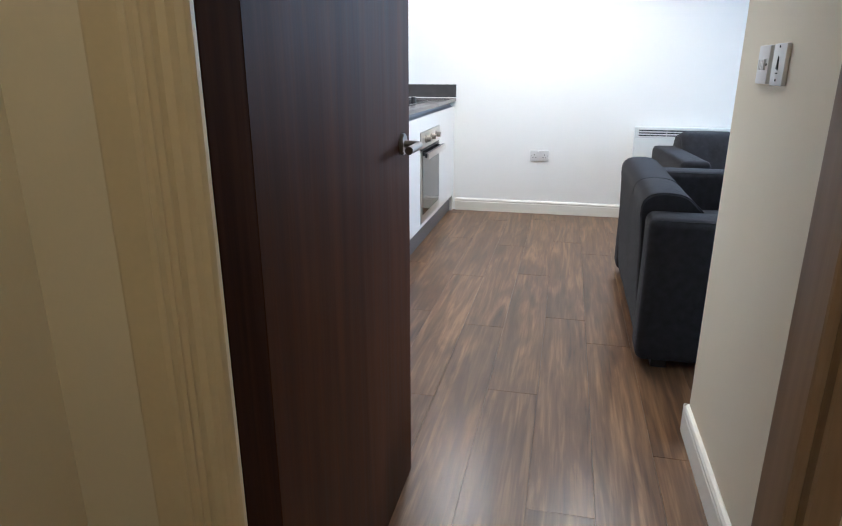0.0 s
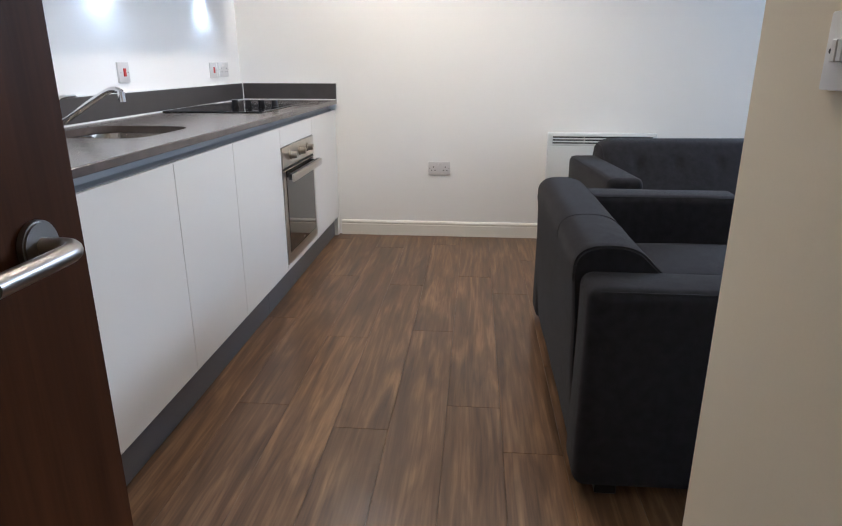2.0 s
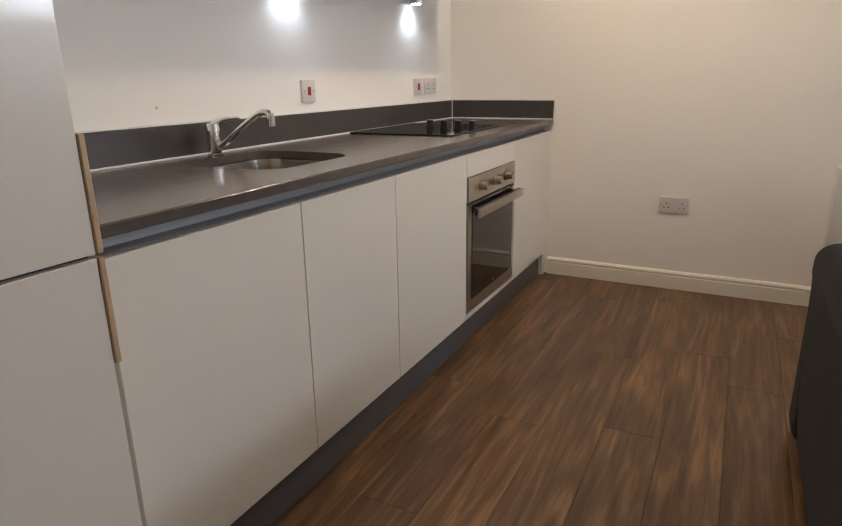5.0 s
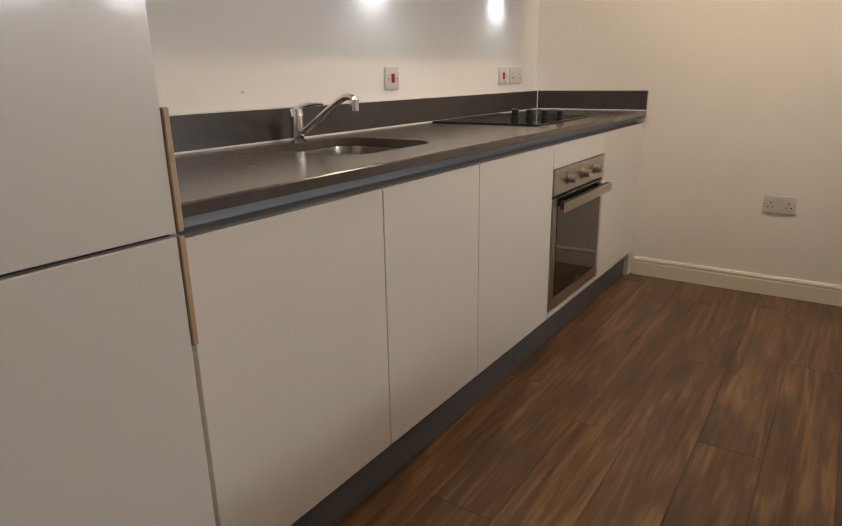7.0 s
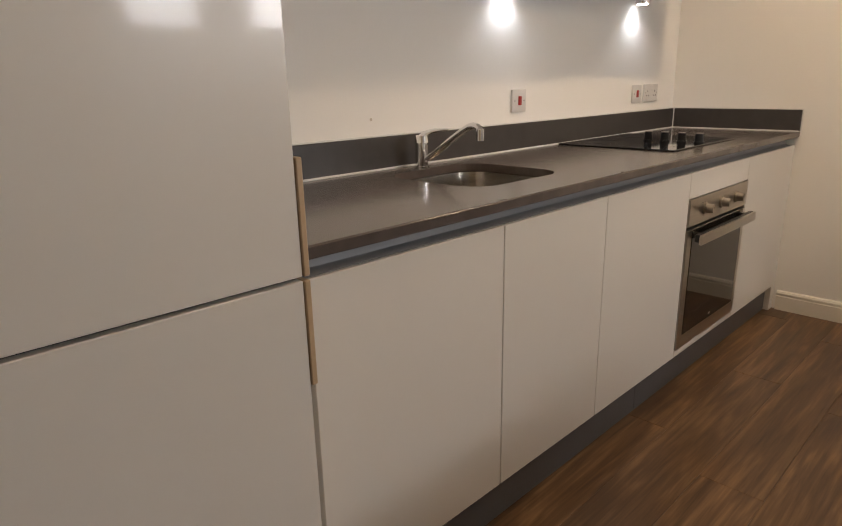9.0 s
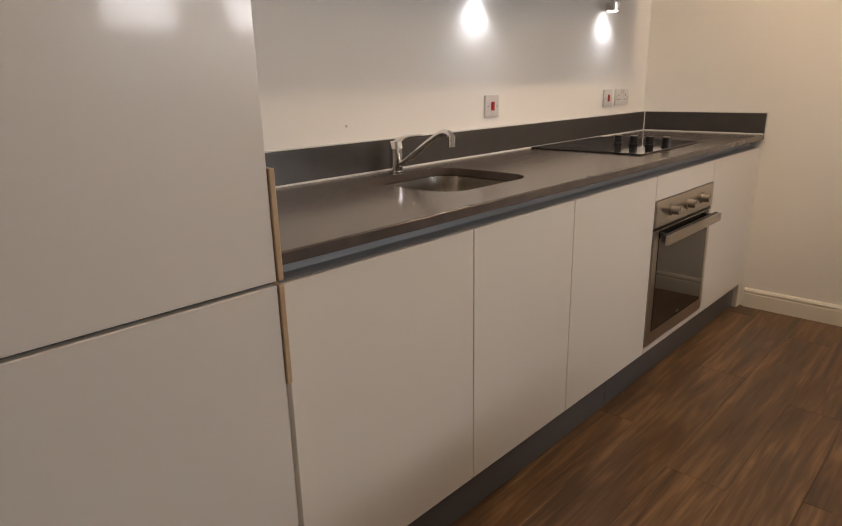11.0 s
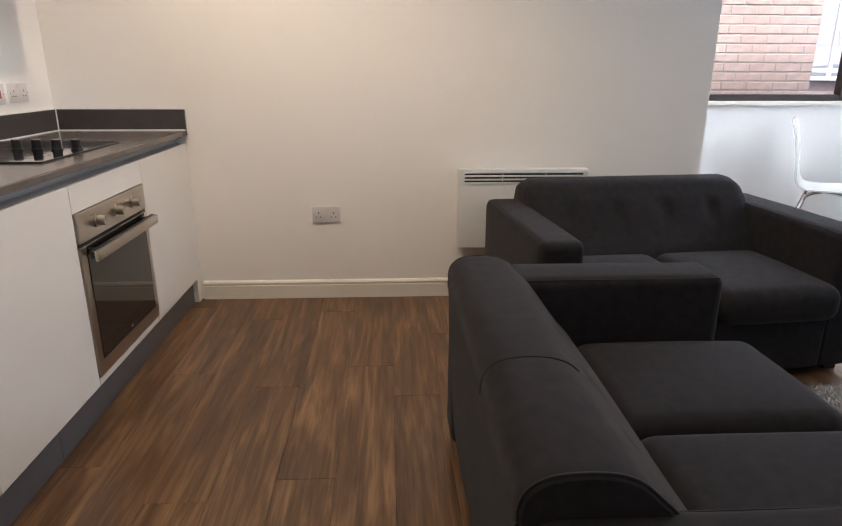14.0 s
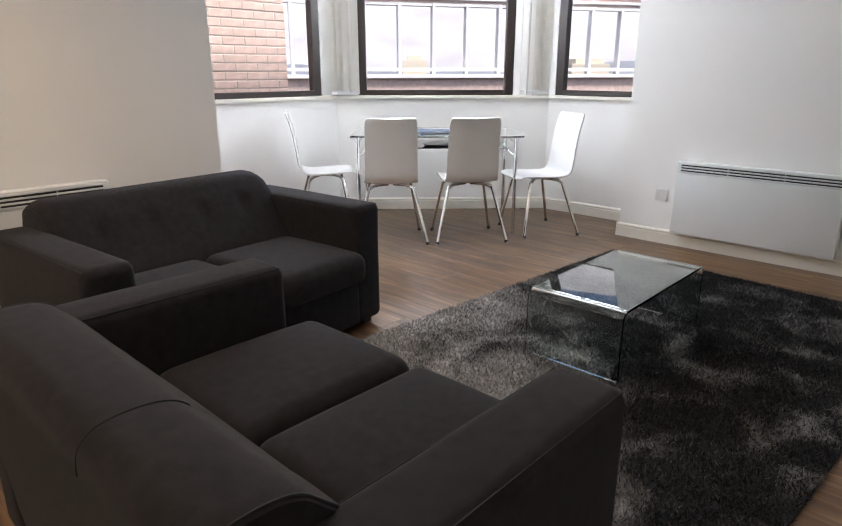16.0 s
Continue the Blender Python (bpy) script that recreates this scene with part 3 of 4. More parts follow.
tube(bm, curve_points([(-0.005, 0.0, 0.095), (0.0, 0.03, 0.112), (0.01, 0.07, 0.117), (0.018, 0.105, 0.116)], 5), [0.017] * 5 + [0.014] * 5 + [0.010] * 5 + [0.007], 12, 0.6)
part("lever", bm, M_CHROME, tap)
bm = bmesh.new()
tube(bm, curve_points([(0.0, 0.0, 0.022), (0.05, 0.0, 0.045), (0.15, -0.02, 0.10), (0.23, -0.035, 0.140), (0.265, -0.042, 0.145), (0.285, -0.047, 0.138)], 6), 0.0105, 12)
part("spout", bm, M_CHROME, tap)
bm = bmesh.new()
disc(bm, (0.285, -0.047, 0.122), 0.0125, 0.032, "z", 20)
part("aerator", bm, M_CHROME, tap)

# hob
hob = thing("hob", 0, 0, 0, "black glass ceramic hob with four knobs", "hob")
HX0, HX1, HY0, HY1 = 0.035, 0.540, 3.815, 4.435
part("glass_plate", boxed(HX0, HY0, ZT, HX1, HY1, ZT + 0.007, bevel=0.002), M_BLACKGLASS, hob)
M_RINGLINE = material("printed_ring", (0.05, 0.05, 0.052), 0.2, var=0.1)
for hx, hy, hr in ((0.16, 3.96, 0.09), (0.41, 3.96, 0.075), (0.16, 4.30, 0.075), (0.40, 4.33, 0.07)):
    bm = bmesh.new()
    pts = [(math.cos(2 * math.pi * k / 40), math.sin(2 * math.pi * k / 40)) for k in range(40)]
    ring_slab(bm, [(hx + hr * a, hy + hr * b) for a, b in pts], [(hx + (hr - 0.003) * a, hy + (hr - 0.003) * b) for a, b in pts], ZT + 0.007, ZT + 0.0073)
    part("zone_ring", bm, M_RINGLINE, hob, smooth=False)
for kx in (0.285, 0.358, 0.431, 0.504):
    bm = bmesh.new()
    disc(bm, (kx, 4.135, ZT + 0.010), 0.021, 0.006, "z", 20)
    disc(bm, (kx, 4.135, ZT + 0.027), 0.018, 0.034, "z", 20, 0.0165)
    kn = part("knob", bm, M_BLACK, hob)
    bm = bmesh.new()
    disc(bm, (kx, 4.135, ZT + 0.0455), 0.0155, 0.003, "z", 20)
    part("knob_cap", bm, M_NICKEL, kn)

# oven
oven = thing("built_in_oven", 0, 0, 0, "stainless steel built-in oven with a dark glass door", "oven")
OY0, OY1 = 3.755, 4.351
part("body", boxed(0.11, OY0 + 0.02, 0.17, FRONT - 0.02, OY1 - 0.02, 0.755), M_DARK, oven, smooth=False)
part("control_panel", boxed(FRONT - 0.02, OY0, 0.657, FRONT + 0.006, OY1, 0.761, bevel=0.002), M_STEEL, oven)
odoor = part("oven_door", boxed(FRONT - 0.02, OY0, 0.165, FRONT + 0.006, OY1, 0.645, bevel=0.002), M_STEEL, oven)
part("door_glass", boxed(FRONT + 0.004, OY0 + 0.040, 0.222, FRONT + 0.0085, OY1 - 0.036, 0.6435, bevel=0.001), M_OVENGLASS, odoor, "dark tinted oven glass")
bm = bmesh.new()
box(bm, FRONT + 0.044, OY0 + 0.012, 0.596, FRONT + 0.056, OY1 - 0.012, 0.633, bevel=0.003, seg=2)
handle = part("handle", bm, M_STEEL, odoor)
part("handle_core", boxed(FRONT + 0.026, OY0 + 0.014, 0.604, FRONT + 0.0445, OY1 - 0.014, 0.634, bevel=0.003), M_BLACK, handle, "black plastic back of the handle")
for hy in (OY0 + 0.05, OY1 - 0.07):
    part("handle_post", boxed(FRONT + 0.006, hy, 0.610, FRONT + 0.03, hy + 0.02, 0.632, bevel=0.002), M_BLACK, odoor)
for ky in (3.895, 4.060, 4.215):
    bm = bmesh.new()
    disc(bm, (FRONT + 0.010, ky, 0.711), 0.024, 0.008, "x", 24)
    disc(bm, (FRONT + 0.026, ky, 0.711), 0.0185, 0.030, "x", 24, 0.0165)
    box(bm, FRONT + 0.040, ky - 0.002, 0.711, FRONT + 0.0425, ky + 0.002, 0.727)
    part("knob", bm, M_STEEL, oven)
for k in range(4):
    part("printed_mark", boxed(FRONT + 0.0065, 3.86 + k * 0.01, 0.735, FRONT + 0.0068, 3.864 + k * 0.01, 0.737), M_DARK, oven, smooth=False)
part("printed_mark", boxed(FRONT + 0.0086, 4.045, 0.236, FRONT + 0.0089, 4.065, 0.246), M_NICKEL, oven, "small printed mark on the glass", smooth=False)

# tall unit
tall = thing("tall_cabinet", 0, 0, 0, "tall gloss white integrated fridge cabinet", "cabinet")
part("body", boxed(0.02, 1.44, 0.10, 0.678, 2.058, 2.12), M_CARCASS, tall, smooth=False)
td = part("upper_door", boxed(0.681, 1.44, 0.888, 0.700, 2.045, 2.12, bevel=0.0015), M_GLOSS, tall)
tl = part("lower_door", boxed(0.681, 1.44, 0.14, 0.700, 2.045, 0.881, bevel=0.0015), M_GLOSS, tall)
part("edge_grip", boxed(0.676, 2.0455, 0.888, 0.7035, 2.058, 1.083, bevel=0.002), M_EDGE, td, "tan edge grip strip")
part("edge_grip", boxed(0.676, 2.0455, 0.690, 0.7035, 2.058, 0.881, bevel=0.002), M_EDGE, tl, "tan edge grip strip")
# thin near-black strip behind the door gap gives the gap its shade
part("shadow_gap", boxed(0.6782, 1.442, 0.874, 0.6805, 2.044, 0.895), M_DARK, tall, "dark strip for the shade in the gap between the two doors", smooth=False)
part("kickboard", boxed(0.60, 1.44, 0.0, 0.612, 2.058, 0.135), M_ALU, tall, smooth=False)

# wall cupboards above the worktop, with two small spots below
for y0, y1 in ((2.07, 2.84), (2.845, 3.84), (3.845, 4.60)):
    wc = thing("wall_cupboard", 0, 0, 0, "gloss white wall cupboard over the worktop", "cabinet", "kitchen wall units")
    part("body", boxed(0.002, y0, 1.62, 0.29, y1, 2.15), M_CARCASS, wc, smooth=False)
    part("door", boxed(0.292, y0, 1.615, 0.311, y1, 2.15, bevel=0.0015), M_GLOSS, wc)
M_LENS = glow("lit_lens", (0.92, 0.96, 1.0), 14.0)
for ly in (3.46, 4.47):
    sp = thing("cupboard_spot", 0.045, ly, 1.525, "small chrome spotlight under the wall cupboard, lit", "spotlight", "cupboard spots")
    bm = bmesh.new()
    disc(bm, (0, 0, 0.020), 0.032, 0.038, "z", 24)
    disc(bm, (0, 0, 0.067), 0.012, 0.058, "z", 16)
    part("housing", bm, M_CHROME, sp)
    bm = bmesh.new()
    disc(bm, (0, 0, -0.0005), 0.024, 0.003, "z", 24)
    part("lens", bm, M_LENS, sp, "bright glass lens")
M_LAMP = glow("lit_downlight", (1.0, 0.80, 0.55), 10.0)
for lx, ly in DOWNLIGHTS:
    dl = thing("downlight", lx, ly, CEILING - 0.012, "white recessed ceiling downlight, lit", "ceiling light", "ceiling downlights")
    bm = bmesh.new()
    pts = [(math.cos(2 * math.pi * k / 28), math.sin(2 * math.pi * k / 28)) for k in range(28)]
    ring_slab(bm, [(0.048 * a, 0.048 * b) for a, b in pts], [(0.034 * a, 0.034 * b) for a, b in pts], 0.0, 0.012)
    part("trim", bm, M_PLASTIC, dl)
    bm = bmesh.new()
    disc(bm, (0, 0, 0.008), 0.034, 0.004, "z", 24)
    part("lens", bm, M_LAMP, dl)


# a small filled screw hole in the plaster over the worktop
bm = bmesh.new()
disc(bm, (0.0006, 2.799, 1.082), 0.005, 0.001, "x", 14)
part("screw_hole", bm, M_DARKSTAIN, bpy.data.objects["wall_kitchen"], "small filled screw hole")


# ---- switches and sockets ----
def plate(name, label, m, w, h, category):
    t = new(name)
    t.matrix_world = m
    tagged(t, label, category)
    bm = boxed(-w / 2, -0.010, -h / 2, w / 2, 0.0, h / 2, bevel=0.003, seg=2)
    part("faceplate", bm, M_PLASTIC, t)
    return t


def socket_pins(t, cx0):
    for dx, dz, w, h in ((0, 0.014, 0.005, 0.009), (-0.011, -0.008, 0.008, 0.005), (0.011, -0.008, 0.008, 0.005)):
        part("pin_slot", boxed(cx0 + dx - w / 2, -0.0106, dz - h / 2 - 0.006, cx0 + dx + w / 2, -0.0095, dz + h / 2 - 0.006), M_DARK, t, smooth=False)


def double_socket(m, label):
    t = plate("double_socket", label, m, 0.148, 0.086, "socket")
    for s in (-1, 1):
        socket_pins(t, s * 0.040)
        part("rocker", boxed(s * 0.012 - 0.007, -0.0135, 0.018, s * 0.012 + 0.007, -0.009, 0.036, bevel=0.001), M_PLASTIC, t)
        part("screw", tubed([(s * 0.0655, -0.0085, 0), (s * 0.0655, -0.0112, 0)], 0.003, 8), M_NICKEL, t)
    return t


double_socket(pose(1.341, FAR - 0.0005, 0.476), "white double wall socket above the skirting")
double_socket(pose(0.0005, 4.706, 1.117, 0, 0, 90), "white double wall socket above the worktop")


def red_switch(y, label):
    t = plate("cooker_switch", label, pose(0.0005, y, 1.114, 0, 0, 90), 0.088, 0.088, "switch")
    part("rocker", boxed(-0.008, -0.0155, -0.017, 0.010, -0.009, 0.018, bevel=0.002), M_RED, t, "red rocker")
    for s in (-1, 1):
        part("screw", tubed([(s * 0.030, -0.0085, 0), (s * 0.030, -0.0112, 0)], 0.003, 8), M_NICKEL, t)
    return t


red_switch(3.564, "white isolator switch with a red rocker above the sink")
red_switch(4.553, "white isolator switch with a red rocker by the socket")
t = plate("fused_spur", "white single switch plate on the heater wall", pose(SIDE - 0.0005, 3.589, 0.358, 0, 0, -90), 0.086, 0.086, "switch")
part("rocker", boxed(-0.007, -0.0135, -0.012, 0.007, -0.009, 0.012, bevel=0.001), M_PLASTIC, t)

# hall switches
t = plate("light_switch", "white four-gang light switch on the hall wall", pose(1.9995, 1.575, 1.168, 0, 0, -90), 0.088, 0.088, "switch")
for k in range(4):
    part("rocker", boxed(-0.024 + k * 0.0125, -0.0145, -0.012, -0.0135 + k * 0.0125, -0.009, 0.013, bevel=0.001), M_PLASTIC, t)
for s in (-1, 1):
    part("screw", tubed([(s * 0.031, -0.0085, 0), (s * 0.031, -0.0112, 0)], 0.003, 8), M_DARK, t)
t = plate("heating_timer", "white heating control plate with a pointer on the hall wall", pose(1.9995, 1.458, 1.168, 0, 0, -90), 0.088, 0.090, "control")
bm = bmesh.new()
prism(bm, [(-0.006, -0.008), (0.007, -0.012), (0.002, 0.018)], -0.012, -0.0095, "y")
part("pointer", bm, M_DARK, t, smooth=False)
for dz in (-0.033, 0.038):
    part("screw", tubed([(0, -0.0085, dz), (0, -0.0112, dz)], 0.003, 8), M_DARK, t)
part("printed_mark", boxed(-0.008, -0.0104, -0.020, 0.008, -0.0098, -0.017), M_DARK, t, smooth=False)


# ---- electric panel heaters ----
def heater(name, m, w, h, label):
    t = new(name)
    t.matrix_world = m
    tagged(t, label, "heater", "panel heaters")
    part("body", boxed(0.0, -0.082, 0.0, w, -0.02, h, bevel=0.010, seg=3), M_HEATER, t)
    part("front_panel", boxed(0.004, -0.0865, 0.004, w - 0.004, -0.0815, h - 0.085, bevel=0.003, seg=2), M_HEATER, t)
    part("wall_bracket", boxed(0.08, -0.021, 0.05, w - 0.08, 0.0, h - 0.08), M_HEATER, t, smooth=False)
    grille = part("grille", boxed(0.030, -0.0845, h - 0.074, w - 0.030, -0.0815, h - 0.018, bevel=0.001), M_DARK, t, "dark outlet grille")
    for k in range(4):
        z = h - 0.0735 + k * 0.0185
        part("grille_bar", boxed(0.030, -0.0875, z - 0.003, w - 0.030, -0.083, z + 0.006, bevel=0.001), M_HEATER, grille)
    for k in range(1, 3):
        part("grille_rib", boxed(w * k / 3 - 0.002, -0.087, h - 0.074, w * k / 3 + 0.002, -0.0835, h - 0.018), M_HEATER, grille, smooth=False)
    return t


heater("panel_heater", pose(2.050, FAR, 0.300), 0.690, 0.427, "white electric panel heater on the wall behind the sofa")
heater("panel_heater", pose(SIDE, 3.472, 0.108, 0, 0, -90), 1.02, 0.515, "long white electric panel heater above the rug")


# ---- sofas ----
def soft(*a, bevel=0.03, puff=0.0):
    bm = bmesh.new()
    x0, y0, z0, x1, y1, z1 = a

    def ticks(lo, hi):
        mid = max(2, int((hi - lo) / 0.09))
        return sorted({lo, lo + bevel * 0.3, lo + bevel * 0.65, hi - bevel * 0.3, hi - bevel * 0.65, hi} | {lo + bevel + (hi - lo - 2 * bevel) * k / mid for k in range(mid + 1)})
    tx, ty, tz = ticks(x0, x1), ticks(y0, y1), ticks(z0, z1)
    seen = {}
    hx, hy, hz = (x1 - x0) / 2, (y1 - y0) / 2, (z1 - z0) / 2
    c = Vector(((x0 + x1) / 2, (y0 + y1) / 2, (z0 + z1) / 2))

    def vert(x, y, z):
        k = (round(x, 5), round(y, 5), round(z, 5))
        if k not in seen:
            q = Vector((x, y, z)) - c
            inner = Vector((max(bevel - hx, min(hx - bevel, q.x)), max(bevel - hy, min(hy - bevel, q.y)), max(bevel - hz, min(hz - bevel, q.z))))
            d = q - inner
            if d.length > 1e-6:
                d = d.normalized() * bevel
            q2 = inner + d
            a, b, e = q.x / hx, q.y / hy, q.z / hz
            if puff:
                q2.z += puff * max(e, 0) * (1 - a * a) * (1 - b * b)
            w = noise.noise(Vector((x * 3.1, y * 3.1, z * 3.1)) + c) * 0.004
            q2 += q2.normalized() * w
            seen[k] = bm.verts.new(c + q2)
        return seen[k]

    def sheet(us, vs, f):
        for i in range(len(us) - 1):
            for j in range(len(vs) - 1):
                bm.faces.new((f(us[i], vs[j]), f(us[i + 1], vs[j]), f(us[i + 1], vs[j + 1]), f(us[i], vs[j + 1])))
    for x in (x0, x1):
        sheet(ty, tz, lambda u, v: vert(x, u, v))
    for y in (y0, y1):
        sheet(tx, tz, lambda u, v: vert(u, y, v))
    for z in (z0, z1):
        sheet(tx, ty, lambda u, v: vert(u, v, z))
    bmesh.ops.recalc_face_normals(bm, faces=bm.faces[:])
    return bm


def sofa(m, length, label, rise=0.0, round_end=0.0):
    """Two-seater; local x along its length, y from the back (0) to the front, facing +y."""
    s = new("sofa")
    s.matrix_world = m
    tagged(s, label, "sofa", "charcoal sofas")
    arm, depth, back_y = 0.18, 0.83, 0.40
    part("base", soft(arm - 0.01, 0.02, 0.04, length - arm + 0.01, depth + 0.01, 0.29, bevel=0.02), M_SOFA, s)
    for x0 in (0.0, length - arm):
        a = part("arm", soft(x0, -0.016, 0.035, x0 + arm, depth, 0.62, bevel=0.036), M_SOFA, s)
        inner = x0 + arm - 0.012 if x0 == 0 else x0 + 0.012
        outer = x0 + 0.012 if x0 == 0 else x0 + arm - 0.012
        for sx in (inner, outer):
            part("seam", tubed([(sx, 0.010, 0.6105), (sx, depth - 0.02, 0.6105)], 0.0022, 6), M_SEAM, a)
    half = (length - 2 * arm) / 2
    for k in range(2):
        x0 = arm + k * half
        part("seat_cushion", soft(x0 + 0.002, back_y - 0.06, 0.275, x0 + half - 0.002, depth + 0.095, 0.425, bevel=0.058, puff=0.016), M_SOFA, s)
    # leaning back with a padded roll on top
    bm = bmesh.new()
    prof = [(0.0, 0.06), (-0.02, 0.30), (-0.032, 0.55), (-0.034, 0.63), (-0.020, 0.668), (0.018, 0.688), (0.085, 0.690), (0.135, 0.677), (0.172, 0.645), (0.215, 0.60), (0.29, 0.50), (0.36, 0.41), (0.38, 0.30), (0.38, 0.06)]
    prof = [(p.x, p.y) for p in curve_points([(a, b, 0) for a, b in prof], 3)]
    xs = [arm - 0.03, arm - 0.022] + [arm - 0.015 + (length - 2 * arm + 0.03) * k / 44 for k in range(45)] + [length - arm + 0.022, length - arm + 0.03]
    rows = []
    n = len(prof)
    buttons = [arm + (length - 2 * arm) * u for u in (0.16, 0.385, 0.615, 0.84)]
    rims = []
    for i, x in enumerate(xs):
        edge_in = 0.007 if i in (0, len(xs) - 1) else 0.002 if i in (1, len(xs) - 2) else 0.0
        row = []
        for y, z in prof:
            yy = y + (0.10 - y) * edge_in * 6
            zz = z - edge_in * (1.0 if z > 0.4 else 0)
            if z > 0.5:
                zz += rise * (z - 0.5) / 0.19
                near_end = max(0.0, 1 - min(x - xs[0], xs[-1] - x) / 0.075)
                zz -= round_end * (1 - math.sqrt(1 - near_end * near_end * 0.999)) * (z - 0.5) / 0.19
            if y > 0.17:
                for bx in buttons:
                    d2 = ((x - bx) / 0.030) ** 2 + ((z - 0.58) / 0.032) ** 2
                    yy -= 0.030 * math.exp(-d2)
            yy += noise.noise(Vector((x * 4, y * 5, z * 5))) * 0.004
            row.append(bm.verts.new((x, yy, zz)))
        rows.append(row)
        if edge_in == 0.002:
            rims.append([v.co.copy() for v in row if v.co.z > 0.56 or (v.co.z > 0.44 and v.co.y > 0.1)])
    for a, b in zip(rows, rows[1:]):
        for i in range(n - 1):
            bm.faces.new((a[i], a[i + 1], b[i + 1], b[i]))
        bm.faces.new((a[n - 1], a[0], b[0], b[n - 1]))
    bm.faces.new(rows[0][::-1])
    bm.faces.new(rows[-1])
    bmesh.ops.recalc_face_normals(bm, faces=bm.faces[:])
    back = part("backrest", bm, M_SOFA, s, sharp=40)
    for rim in rims:
        part("piping", tubed(rim, 0.0032, 6), M_SEAM, back)
    for bx in buttons:
        bm = bmesh.new()
        disc(bm, (0, 0, 0), 0.010, 0.008, "z", 14, 0.006)
        bmesh.ops.transform(bm, matrix=Matrix.Translation((bx, 0.197, 0.572)) @ Matrix.Rotation(radians(-52), 4, "X"), verts=bm.verts[:])
        part("button", bm, M_SEAM, back, "sunken fabric button")
    part("seam", tubed([Vector((length * 0.62, y, z + 0.0005)) for y, z in prof if z > 0.60 and y < 0.165], 0.0016, 6), M_SEAM, back)
    for fx in (0.06, length - 0.06):
        for fy in (0.08, depth - 0.08):
            part("foot", boxed(fx - 0.03, fy - 0.03, 0.0, fx + 0.03, fy + 0.03, 0.042, bevel=0.003), M_BLACK, s)
    return s


# local x runs along -y for the first sofa so that it faces +x
sofa(pose(1.890, 3.635, 0, 0, 0, -90), 1.365, "charcoal grey fabric two-seater sofa with its back to the kitchen")
sofa(pose(3.557, 4.80, 0, 0, 0, 185), 1.405, "charcoal grey fabric two-seater sofa with buttoned back below the heater", 0.035, 0.06)

# ---- shaggy rug ----
rug = new("rug")
rug.matrix_world = pose(3.28, 3.87, 0, 0, 0, -4) @ pose(-3.28, -3.87, 0)
tagged(rug, "grey and black shaggy pile rug with a mottled pattern", "rug")
RX0, RX1, RY0, RY1 = 3.02, 5.62, 2.06, 3.87
M_RUG = bpy.data.materials.new("shaggy_grey_pile")
M_RUG.use_nodes = True
nt = M_RUG.node_tree
rb = nt.nodes["Principled BSDF"]
rb.inputs["Roughness"].default_value = 0.95
rb.inputs["Specular IOR Level"].default_value = 0.15
rtc = nt.nodes.new("ShaderNodeTexCoord")
big = nt.nodes.new("ShaderNodeTexNoise")
big.inputs["Scale"].default_value, big.inputs["Detail"].default_value, big.inputs["Distortion"].default_value = 3.4, 9, 0.5
nt.links.new(rtc.outputs["Object"], big.inputs["Vector"])
small = nt.nodes.new("ShaderNodeNewGeometry")
rmix = nt.nodes.new("ShaderNodeMath")
rmix.operation = "MULTIPLY_ADD"
rmix.inputs[1].default_value = 0.30
nt.links.new(small.outputs["Random Per Island"], rmix.inputs[0])
# besides the mottling, the tone falls from light to dark as X minus Y grows
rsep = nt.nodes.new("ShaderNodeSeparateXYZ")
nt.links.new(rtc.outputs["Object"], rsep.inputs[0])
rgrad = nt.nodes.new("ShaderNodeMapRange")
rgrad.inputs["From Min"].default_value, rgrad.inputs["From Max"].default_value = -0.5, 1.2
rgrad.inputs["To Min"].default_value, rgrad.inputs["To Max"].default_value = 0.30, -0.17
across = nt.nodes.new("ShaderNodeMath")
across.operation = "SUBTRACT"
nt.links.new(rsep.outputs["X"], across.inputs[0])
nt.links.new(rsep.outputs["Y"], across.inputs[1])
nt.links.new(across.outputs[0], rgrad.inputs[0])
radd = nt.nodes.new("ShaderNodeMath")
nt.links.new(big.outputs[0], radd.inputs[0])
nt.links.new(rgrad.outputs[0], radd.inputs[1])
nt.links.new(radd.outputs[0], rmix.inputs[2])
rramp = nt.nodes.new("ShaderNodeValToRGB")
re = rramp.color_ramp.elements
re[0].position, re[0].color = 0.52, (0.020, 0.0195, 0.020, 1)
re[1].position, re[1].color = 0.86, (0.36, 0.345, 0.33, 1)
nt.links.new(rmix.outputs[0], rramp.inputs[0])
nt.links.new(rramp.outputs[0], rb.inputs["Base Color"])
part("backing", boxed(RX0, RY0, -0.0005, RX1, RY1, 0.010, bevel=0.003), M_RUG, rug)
rng = np.random.default_rng(5)
count = 150000
px_ = rng.uniform(RX0, RX1, count)
py_ = rng.uniform(RY0, RY1, count)
ang = rng.uniform(0, 2 * np.pi, count)
lean = rng.uniform(0.004, 0.022, count)
ln_a = rng.uniform(0, 2 * np.pi, count)
hgt = rng.uniform(0.014, 0.028, count)
wid = rng.uniform(0.0015, 0.0032, count)
co = np.zeros((count, 3, 3))
co[:, 0] = np.stack([px_ - np.cos(ang) * wid, py_ - np.sin(ang) * wid, np.full(count, 0.008)], 1)
co[:, 1] = np.stack([px_ + np.cos(ang) * wid, py_ + np.sin(ang) * wid, np.full(count, 0.008)], 1)
